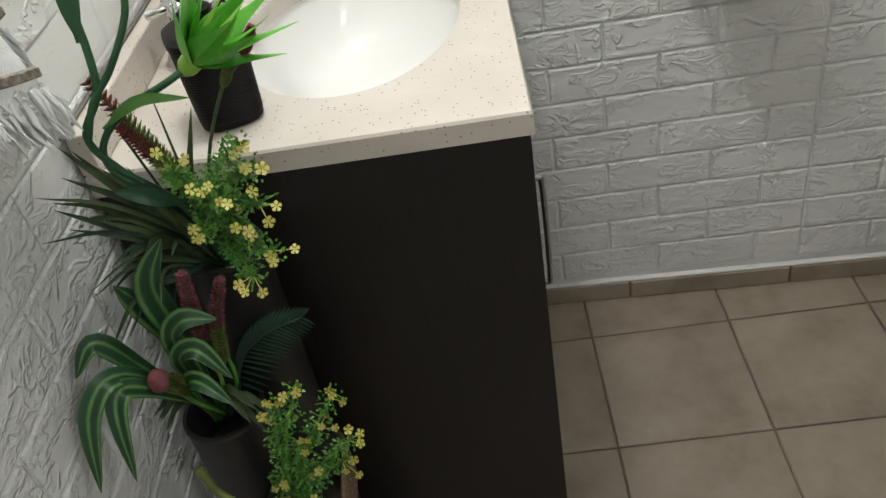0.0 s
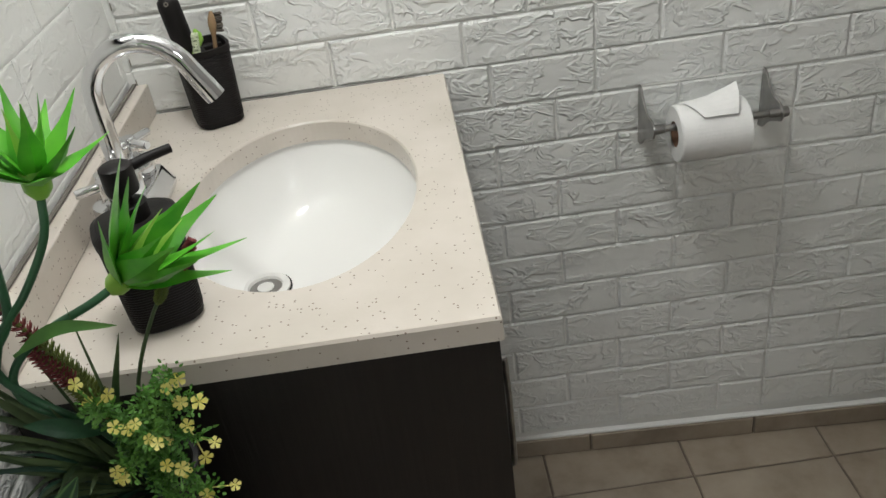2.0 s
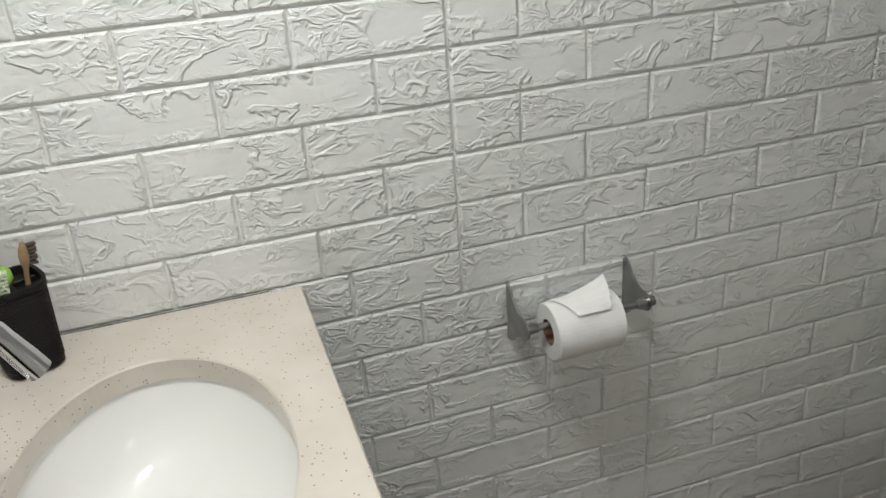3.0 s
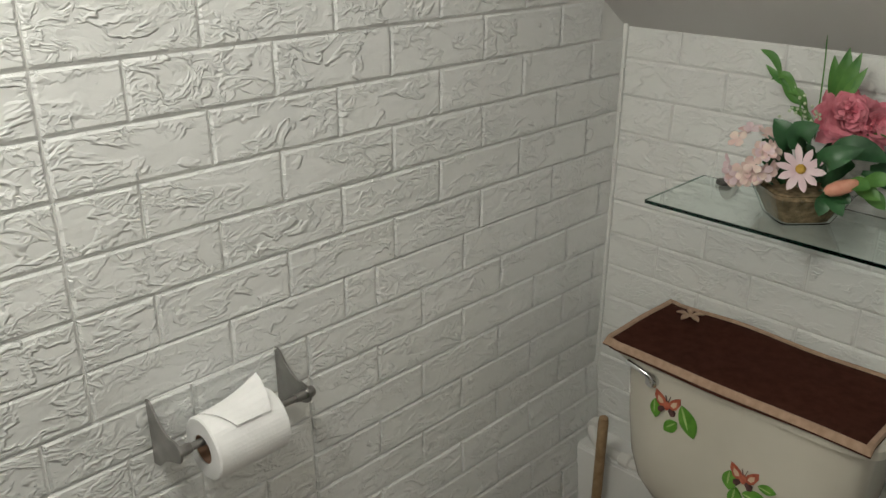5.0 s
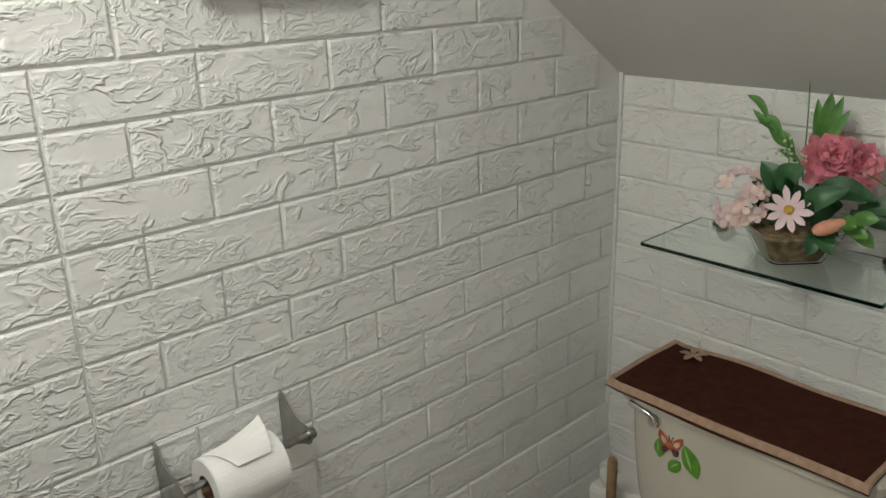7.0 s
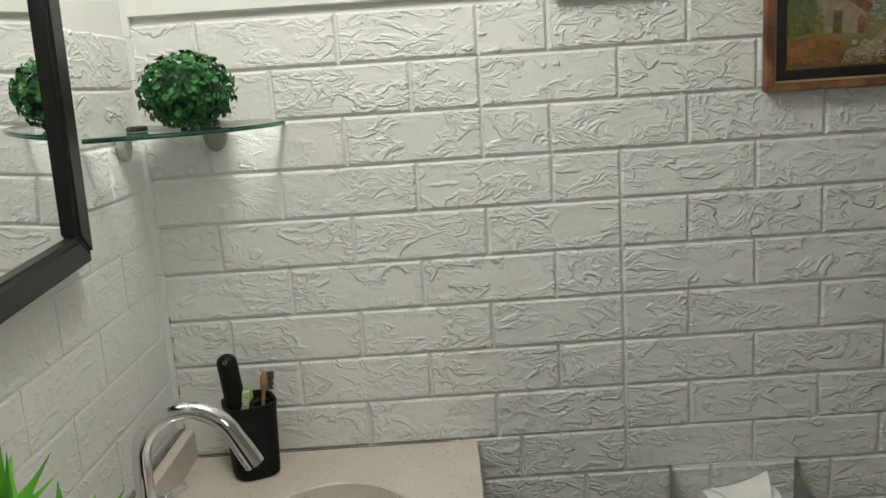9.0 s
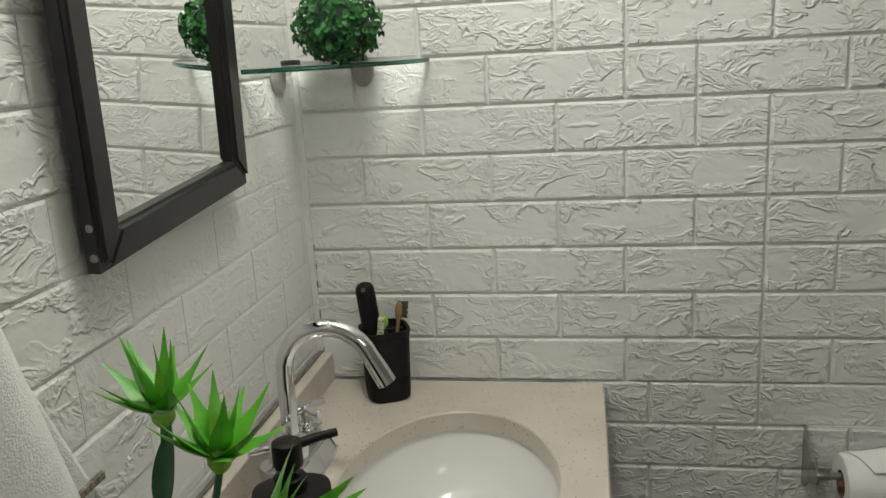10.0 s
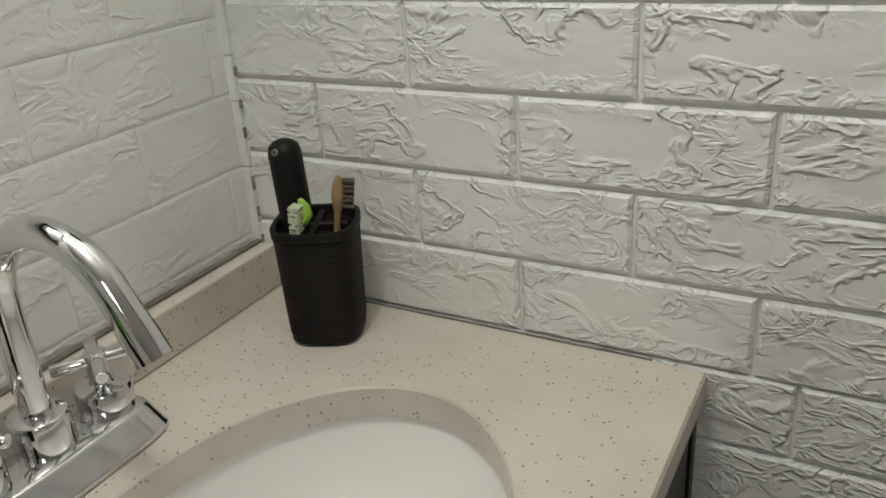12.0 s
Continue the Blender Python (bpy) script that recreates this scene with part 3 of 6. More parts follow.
def soap_dispenser():
    ob = thing("soap_dispenser", pose(0.138, -0.512, TOP + 0.0005, 0, 0, 20), "black ribbed soap dispenser with a pump on the worktop", "soap dispenser")
    rings = ribbed_body(0.098, 0.0325, 0.0365)
    rings += [ring(0, 0, 0.102, 0.033, 0.033, 40, 3.0), ring(0, 0, 0.104, 0.018, 0.018, 40, 2.4)]
    part("body", loft(rings), BLACK, ob)
    pump = part("pump", lathe([(0.0155, 0.103), (0.0155, 0.118), (0.012, 0.120), (0.0055, 0.121), (0.0055, 0.128), (0.0135, 0.129), (0.0145, 0.132), (0.0140, 0.153), (0.011, 0.155), (0.001, 0.155)], 0, 0, 28), BLACK, ob, smooth=True)
    part("nozzle", tube([(0.0, 0, 0.147), (0.028, 0.008, 0.150), (0.048, 0.014, 0.150)], [0.0055, 0.0045, 0.0042], 12), BLACK, pump, smooth=True)


soap_dispenser()


# ---- mirror and corner shelf ----
def mirror():
    ob = thing("mirror", pose(0.003, -0.259, 1.181, 4.3, 2.7, 0), "tilted wall mirror in a broad black wooden frame", "mirror")
    w, h, f, d = 0.318, 0.46, 0.034, 0.021

    def bar(name, outline):
        bm = bmesh.new()
        lo = [Vector((0.004, p[0], p[1])) for p in outline]
        a = [bm.verts.new(p) for p in lo]
        b = [bm.verts.new(Vector((d, p.y, p.z))) for p in lo]
        for i in range(4):
            bm.faces.new((a[i], a[(i + 1) % 4], b[(i + 1) % 4], b[i]))
        bm.faces.new(a[::-1])
        bm.faces.new(b)
        bmesh.ops.recalc_face_normals(bm, faces=bm.faces[:])
        bmesh.ops.bevel(bm, geom=[e for e in bm.edges if all(v.co.x > d - 0.001 for v in e.verts)], offset=0.0055, segments=3, affect="EDGES")
        part(name, bm, BLACK_FRAME, ob)

    bar("frame_bar", [(0, 0), (-w, 0), (-w + f, f), (-f, f)])
    bar("frame_bar", [(0, h), (-f, h - f), (-w + f, h - f), (-w, h)])
    bar("frame_bar", [(0, 0), (-f, f), (-f, h - f), (0, h)])
    bar("frame_bar", [(-w, 0), (-w, h), (-w + f, h - f), (-w + f, f)])
    part("mirror_pane", box(0.004, 0.010, -w + f - 0.003, -f + 0.003, f - 0.003, h - f + 0.003), MIRROR, ob)
    for z in (0.014, 0.040):
        part("screw", lathe([(0.0036, 0.0), (0.0034, 0.0012), (0.0018, 0.0013), (0.0016, 0.0004), (0.0005, 0.0004)], 0, 0, 16), STEEL, ob).matrix_local = pose(0.012, -w, z, 90, 0, 0)


mirror()
SHELF_Z = 1.306


DARK_STEEL = varied("dark_steel", (0.07, 0.066, 0.06), (0.13, 0.12, 0.11), 40.0, 0.35, metal=0.7)


def clip(name, m, parent):
    """Shelf clip: flat cap above the glass and a rounded tongue below."""
    cap = part(name, lathe([(0.0125, 0.0065), (0.0135, 0.0072), (0.0135, 0.0120), (0.0115, 0.0135), (0.001, 0.0138)], 0, 0.026, 24), DARK_STEEL, parent, smooth=False)
    cap.matrix_local = m
    out = [(0.016, 0.0), (0.016, -0.012), (0.011, -0.024), (0.004, -0.030), (-0.004, -0.030), (-0.011, -0.024), (-0.016, -0.012), (-0.016, 0.0)]
    bm = prism(out, "y", 0.001, 0.012, 0.0015)
    part("tongue", bm, GREY_PLASTIC, cap)
    return cap


GREY_PLASTIC = varied("grey_plastic", (0.30, 0.28, 0.26), (0.40, 0.38, 0.35), 30.0, 0.4)


def corner_shelf():
    ob = thing("corner_shelf", pose(0, 0, SHELF_Z), "quarter-round clear glass shelf with a green edge in the corner", "shelf")
    pts = [(0.003, -0.003)] + [(0.003 + 0.197 * math.sin(a) , -0.003 - 0.197 * math.cos(a)) for a in [math.radians(90 * i / 24) for i in range(25)]]
    part("glass_pane", prism(pts, "z", 0.0, 0.006), [GLASS], ob).visible_shadow = False
    edge = bmesh.new()
    tube([Vector((p[0], p[1], 0.003)) for p in pts[1:]], 0.0031, 8, edge)
    part("polished_edge", edge, GLASS_EDGE, ob, "green polished glass edge", True)
    clip("clip", pose(0.105, 0, 0, 0, 0, 180), ob)
    clip("clip", pose(0.0, -0.085, 0, 0, 0, -90), ob)


corner_shelf()


def leaf_ball():
    ob = thing("topiary_ball", pose(0.100, -0.098, SHELF_Z + 0.0065), "artificial boxwood ball of small green leaves on the glass shelf", "plant")
    bm = bmesh.new()
    rng = random.Random(5)
    core = bmesh.new()
    bmesh.ops.create_icosphere(core, subdivisions=2, radius=0.045)
    bmesh.ops.scale(core, verts=core.verts[:], vec=(1, 1, 0.82))
    bmesh.ops.translate(core, verts=core.verts[:], vec=(0, 0, 0.046))
    part("core", core, FERN, ob)
    for i in range(950):
        z = 1 - 2 * (i + 0.5) / 950
        a = i * 2.39996
        r = math.sqrt(1 - z * z)
        n = Vector((r * math.cos(a), r * math.sin(a), z))
        n = (n + Vector((rng.uniform(-0.2, 0.2), rng.uniform(-0.2, 0.2), rng.uniform(-0.2, 0.2)))).normalized()
        p = Vector((0, 0, 0.047)) + Vector((n.x, n.y, n.z * 0.80)) * rng.uniform(0.047, 0.058)
        if p.z < 0.002:
            continue
        t = n.orthogonal().normalized()
        t = (Matrix.Rotation(rng.uniform(0, 6.28), 3, n) @ t + n * rng.uniform(0.1, 0.9)).normalized()
        s = t.cross(n).normalized()
        L, w = rng.uniform(0.008, 0.011), rng.uniform(0.0035, 0.0045)
        vs = [bm.verts.new(p + t * L * u + s * w * q + n * (0.0012 * abs(q))) for u, q in ((0, 0), (0.3, 0.9), (0.7, 0.9), (1, 0), (0.7, -0.9), (0.3, -0.9))]
        bm.faces.new((vs[0], vs[1], vs[2], vs[3]))
        bm.faces.new((vs[0], vs[3], vs[4], vs[5]))
    tagged(part("leaves", bm, BOXWOOD, ob), kind="stuff")


leaf_ball()


# ---- toilet paper ----
CLEAR_PLATE = glass("clear_plate", (0.985, 0.985, 0.98))
bsdf(CLEAR_PLATE).inputs["IOR"].default_value = 1.12


def paper_holder():
    ob = thing("toilet_paper_holder", pose(0, 0, 0), "steel toilet roll holder with two curved side plates on the wall", "paper holder")
    top = curve_points([(0.0, 0.758, 0), (-0.012, 0.756, 0), (-0.028, 0.738, 0), (-0.048, 0.727, 0), (-0.066, 0.727, 0), (-0.079, 0.721, 0), (-0.081, 0.711, 0)], 18)
    under = curve_points([(-0.081, 0.711, 0), (-0.075, 0.701, 0), (-0.058, 0.694, 0), (-0.034, 0.682, 0), (-0.016, 0.666, 0), (0.0, 0.662, 0)], 16)
    shape = [(p[0], p[1]) for p in top] + [(p[0], p[1]) for p in under[1:]]
    for x in (0.733, 0.923):
        part("side_plate", prism(shape, "x", x - 0.0015, x + 0.0015, 0.0005), STEEL, ob)
    part("back_plate", box(0.7350, 0.9210, -0.0075, -0.0060, 0.664, 0.757, 0.0004, 1), CLEAR_PLATE, ob, "clear plate with a bright top edge").visible_shadow = False
    part("plate_edge", box(0.7350, 0.9210, -0.0080, -0.0050, 0.7572, 0.7590, 0.0006, 1), PALE_METAL, ob)
    rod = part("rod", tube([(0.737, -0.069, 0.713), (0.919, -0.069, 0.713)], 0.0052, 16), STEEL, ob, smooth=True)
    for x, s in ((0.7345, 1), (0.9215, -1)):
        part("rod_cap", tube([(x, -0.069, 0.713), (x + 0.006 * s, -0.069, 0.713), (x + 0.016 * s, -0.069, 0.713), (x + 0.018 * s, -0.069, 0.713)], [0.0075, 0.0075, 0.0065, 0.004], 16), STEEL, rod, smooth=True)
    part("knob", tube([(0.924, -0.069, 0.713), (0.930, -0.069, 0.713), (0.934, -0.069, 0.713), (0.936, -0.069, 0.713)], [0.0075, 0.0085, 0.0075, 0.003], 16), STEEL, ob, smooth=True)


paper_holder()


def paper_roll():
    c, r = Vector((0, -0.069, 0.7015)), 0.0425
    ob = thing("toilet_paper_roll", pose(0, 0, 0), "white toilet paper roll with its end folded to a point", "toilet paper")
    x0, x1 = 0.766, 0.869

    def circle(x, rad, n=48):
        return [Vector((x, c.y + rad * math.cos(2 * math.pi * i / n), c.z + rad * math.sin(2 * math.pi * i / n))) for i in range(n)]

    part("paper", loft([circle(x0, 0.0195), circle(x0, r - 0.002), circle(x0 + 0.002, r), circle(x1 - 0.002, r), circle(x1, r - 0.002), circle(x1, 0.0195)], False), PAPER, ob)
    part("cardboard_core", loft([circle(x0 + 0.001, 0.0192), circle(x1 - 0.001, 0.0192), circle(x1 - 0.001, 0.0178), circle(x0 + 0.001, 0.0178), circle(x0 + 0.001, 0.0192)], False), CARD, ob, "brown cardboard core")
    bm = bmesh.new()
    g = []
    for j in range(7):
        k = j / 6
        a = math.radians(72 + 60 * k)
        lo, hi = x0 + 0.006 + 0.026 * k, x1 - 0.008 - 0.014 * k
        row = []
        for i in range(7):
            u = i / 6
            rad = r + 0.0014 + 0.020 * (1 - k) * u * u + 0.003 * k
            row.append(bm.verts.new(Vector((lo + (hi - lo) * u, c.y + rad * math.cos(a), c.z + rad * math.sin(a)))))
        g.append(row)
    for a, b in zip(g, g[1:]):
        for i in range(6):
            bm.faces.new((a[i], a[i + 1], b[i + 1], b[i]))
    flap = part("folded_end", bm, PAPER, ob, "loose end folded into a triangle")
    solid = flap.modifiers.new("thick", "SOLIDIFY")
    solid.thickness = 0.0012


paper_roll()


# ---- pictures ----
def painting_material():
    m = material("painted_landscape", (0.3, 0.25, 0.15), 0.5)
    v = m.node_tree.nodes.new("ShaderNodeTexCoord").outputs["Object"]
    sep = m.node_tree.nodes.new("ShaderNodeSeparateXYZ")
    link(m, v, sep.inputs[0])
    n = noise_of(m, v, 28.0, 5.0, 0.65)
    h = math_node(m, "ADD", math_node(m, "MULTIPLY", sep.outputs[2], 6.5), math_node(m, "MULTIPLY", math_node(m, "SUBTRACT", n, 0.5), 0.55))
    col = ramp(m, h, [(0.0, (0.10, 0.055, 0.02)), (0.16, (0.22, 0.12, 0.05)), (0.30, (0.16, 0.14, 0.04)), (0.50, (0.24, 0.20, 0.07)), (0.70, (0.22, 0.21, 0.14)), (1.0, (0.30, 0.32, 0.28))])
    link(m, col, bsdf(m).inputs["Base Color"])
    bump(m, noise_of(m, v, 160.0, 3.0), 0.0008)
    return m


PAINTED = painting_material()
GILT = varied("worn_red_gilt", (0.10, 0.028, 0.014), (0.34, 0.17, 0.07), 30.0, 0.5, 0.0006, 120.0)
GOLD = varied("dull_gold", (0.42, 0.32, 0.17), (0.58, 0.47, 0.28), 30.0, 0.4)
HOUSE = varied("painted_cottage", (0.20, 0.165, 0.10), (0.34, 0.28, 0.18), 90.0, 0.6)
ROOF = varied("painted_roof", (0.14, 0.065, 0.03), (0.27, 0.13, 0.065), 110.0, 0.6)
BUSHES = varied("painted_bushes", (0.10, 0.10, 0.02), (0.36, 0.15, 0.05), 70.0, 0.6)
TREE_PAINT = varied("painted_trees", (0.05, 0.05, 0.025), (0.17, 0.18, 0.08), 60.0, 0.6)
PATH_PAINT = varied("painted_path", (0.26, 0.20, 0.13), (0.38, 0.31, 0.21), 60.0, 0.6)


def rect_frame(outer, inner, y0, y1):
    """Four mitred bars between two upright rectangles (x0, x1, z0, z1)."""
    bars = []
    o = [(outer[0], outer[2]), (outer[1], outer[2]), (outer[1], outer[3]), (outer[0], outer[3])]
    i = [(inner[0], inner[2]), (inner[1], inner[2]), (inner[1], inner[3]), (inner[0], inner[3])]
    for k in range(4):
        j = (k + 1) % 4
        bars.append(prism([o[k], o[j], i[j], i[k]], "y", y0, y1, 0.0012))
    return bars


def landscape_picture():
    ob = thing("framed_painting", pose(0.989, -0.0055, 1.307), "small landscape painting in a worn gilt and black frame", "picture")
    for bm in rect_frame((-0.124, 0.124, 0, 0.20), (-0.113, 0.113, 0.011, 0.189), -0.016, 0):
        part("gilt_bar", bm, GILT, ob)
    for bm in rect_frame((-0.1128, 0.1128, 0.0112, 0.1888), (-0.110, 0.110, 0.014, 0.186), -0.0135, 0):
        part("gold_bead", bm, GOLD, ob)
    for bm in rect_frame((-0.1098, 0.1098, 0.0142, 0.1858), (-0.096, 0.096, 0.028, 0.172), -0.011, 0):
        part("black_slip", bm, BLACK_FRAME, ob)
    canvas = part("canvas", box(-0.097, 0.097, -0.007, -0.001, 0.027, 0.173), PAINTED, ob, "oil painting of a cottage, trees and a path")

    def patch(outline, mat, y=-0.0078):
        part("painted_shape", prism(outline, "y", y, -0.0065), mat, canvas)

    patch([(-0.045, 0.075), (0.012, 0.070), (0.016, 0.105), (-0.020, 0.128), (-0.048, 0.118)], HOUSE)
    patch([(-0.050, 0.118), (-0.020, 0.134), (0.022, 0.108), (0.014, 0.098), (-0.018, 0.120)], ROOF, -0.0082)
    patch([(-0.032, 0.074), (-0.020, 0.073), (-0.019, 0.102), (-0.031, 0.104)], TREE_PAINT, -0.0082)
    patch([(0.002, 0.072), (0.010, 0.071), (0.012, 0.090), (0.006, 0.096), (0.001, 0.090)], ROOF, -0.0086)
    patch([(-0.02, 0.030), (0.06, 0.032), (0.035, 0.055), (0.052, 0.078), (0.044, 0.080), (0.018, 0.058), (-0.012, 0.050)], PATH_PAINT, -0.0080)
    patch([(-0.094, 0.036), (-0.050, 0.034), (-0.018, 0.046), (-0.022, 0.062), (-0.055, 0.072), (-0.094, 0.066)], BUSHES, -0.0083)
    patch([(-0.094, 0.070), (-0.060, 0.076), (-0.052, 0.105), (-0.062, 0.140), (-0.094, 0.150)], TREE_PAINT, -0.0079)
    patch([(0.070, 0.048), (0.078, 0.048), (0.077, 0.120), (0.094, 0.145), (0.086, 0.168), (0.060, 0.165), (0.052, 0.146), (0.069, 0.120)], TREE_PAINT, -0.0081)
    patch([(0.050, 0.050), (0.092, 0.046), (0.092, 0.072), (0.070, 0.080), (0.052, 0.070)], TREE_PAINT, -0.0077)


landscape_picture()


def painted_dabs():
    """Short brush strokes of leaves, bushes, path and sky over the canvas."""
    rng = random.Random(77)
    canvas = bpy.data.objects["canvas"]
    areas = [
        ("red_brushwork", (0.26, 0.07, 0.03), (0.42, 0.16, 0.06), (-0.092, -0.018), (0.036, 0.070), 130, 0.4),
        ("green_brushwork", (0.07, 0.09, 0.02), (0.24, 0.23, 0.06), (-0.094, -0.045), (0.068, 0.165), 170, 0.7),
        ("brown_brushwork", (0.10, 0.055, 0.02), (0.28, 0.16, 0.07), (-0.092, 0.092), (0.029, 0.046), 150, 0.15),
        ("olive_brushwork", (0.06, 0.07, 0.02), (0.20, 0.19, 0.06), (0.045, 0.093), (0.044, 0.080), 110, 0.6),
        ("crown_brushwork", (0.08, 0.09, 0.03), (0.22, 0.21, 0.08), (0.035, 0.094), (0.120, 0.170), 140, 0.8),
        ("mist_brushwork", (0.26, 0.28, 0.26), (0.42, 0.44, 0.42), (0.020, 0.066), (0.082, 0.125), 70, 0.2),
        ("path_brushwork", (0.34, 0.28, 0.20), (0.52, 0.46, 0.36), (-0.005, 0.040), (0.040, 0.062), 60, 0.2),
    ]
    for name, dark, light, xs, zs, count, steep in areas:
        bm = bmesh.new()
        for k in range(count):
            x, z = rng.uniform(*xs), rng.uniform(*zs)
            a = rng.gauss(0.0, steep)
            l, w, y = rng.uniform(0.003, 0.008), rng.uniform(0.0008, 0.002), -0.0090 - rng.uniform(0, 0.0006)
            d, n = Vector((math.cos(a), 0, math.sin(a))) * l / 2, Vector((-math.sin(a), 0, math.cos(a))) * w
            c = Vector((min(max(x, -0.089), 0.089), y, min(max(z, 0.032), 0.168)))
            bm.faces.new([bm.verts.new(p) for p in (c - d, c - n * 0.8 - d * 0.3, c - n + d * 0.4, c + d, c + n * 0.7 + d * 0.3, c + n - d * 0.5)])
        tagged(part(name, bm, varied(name, dark, light, 140.0, 0.55), canvas), kind="stuff")


painted_dabs()


def small_gilt_frame():
    ob = thing("small_picture_frame", pose(0.650, -0.0055, 1.455), "small picture in a red gilt frame high on the wall", "picture")
    for bm in rect_frame((-0.072, 0.072, 0, 0.14), (-0.060, 0.060, 0.012, 0.128), -0.014, 0):
        part("frame_bar", bm, GILT, ob)
    part("picture_sheet", box(-0.061, 0.061, -0.006, -0.001, 0.011, 0.129), PAPER, ob)


small_gilt_frame()


# ---- toilet corner ----
MUTED_RED = varied("butterfly_red", (0.36, 0.06, 0.03), (0.55, 0.16, 0.09), 90.0, 0.4)
BUTTER_CREAM = varied("butterfly_cream", (0.60, 0.42, 0.28), (0.72, 0.55, 0.40), 60.0, 0.4)
WING_DARK = varied("butterfly_dark", (0.05, 0.02, 0.02), (0.14, 0.06, 0.06), 90.0, 0.4)
STICKER_GREEN = varied("sticker_green", (0.07, 0.24, 0.02), (0.14, 0.36, 0.04), 60.0, 0.4)
STICKER_PALE = varied("sticker_pale_green", (0.30, 0.46, 0.14), (0.38, 0.54, 0.20), 60.0, 0.4)
TY = -0.405                                # the toilet's middle line


def leaf_outline(cy, cz, length, width, angle, grow=1.0):
    pts = []
    for i in range(13):
        u = i / 12
        pts.append((length * u, width * 0.5 * math.sin(math.pi * u) ** 0.8))
    for i in range(11, 0, -1):
        u = i / 12
        pts.append((length * u, -width * 0.5 * math.sin(math.pi * u) ** 0.8))
    c, s = math.cos(angle), math.sin(angle)
    return [(cy + a * c - b * s, cz + a * s + b * c) for a, b in pts]


def sticker(parent, cy, cz, front, leaves, g=1.45):
    """Butterfly over leaves, printed on a thin film on the tank's front."""
    def shape(dy, dz, length, width, degrees, lift):
        return prism(leaf_outline(cy + dy * g, cz + dz * g, length * g, width * g, math.radians(degrees)), "x", front - lift, front + 0.004)
    def patch(pts, lift):
        return prism([(cy + y * g, cz + z * g) for y, z in pts], "x", front - lift, front + 0.004)
    ob = part("butterfly_sticker", shape(0.0, -0.007, 0.013, 0.008, 90, 0.0015), MUTED_RED, parent, "red butterfly sticker with green leaves")
    for n, (dy, dz, l, w, a) in enumerate(leaves):
        part("leaf", shape(dy, dz, l, w, a, 0.0004 + 0.0001 * n), STICKER_GREEN, ob)
        part("leaf_vein", shape(dy, dz, l * 0.75, w * 0.14, a + 6, 0.0008 + 0.0001 * n), STICKER_PALE, ob)
    for s in (1, -1):
        wing = [(0.0, 0.0), (0.004 * s, 0.008), (0.010 * s, 0.013), (0.0165 * s, 0.016), (0.0170 * s, 0.008), (0.0125 * s, -0.001), (0.007 * s, -0.004)]
        part("upper_wing", patch(wing, 0.0011), MUTED_RED, ob)
        part("wing_patch", patch([(0.0045 * s, 0.002), (0.007 * s, 0.007), (0.0125 * s, 0.010), (0.0125 * s, 0.004), (0.009 * s, 0.0)], 0.0014), BUTTER_CREAM, ob)
        part("lower_wing", patch([(0.001 * s, -0.001), (0.008 * s, -0.0035), (0.0115 * s, -0.006), (0.0110 * s, -0.011), (0.0065 * s, -0.0125), (0.003 * s, -0.008)], 0.0012), WING_DARK, ob)
        part("antenna", patch([(0.0006 * s, 0.005), (0.0014 * s, 0.005), (0.0036 * s, 0.0125), (0.0030 * s, 0.0130)], 0.0010), WING_DARK, ob)


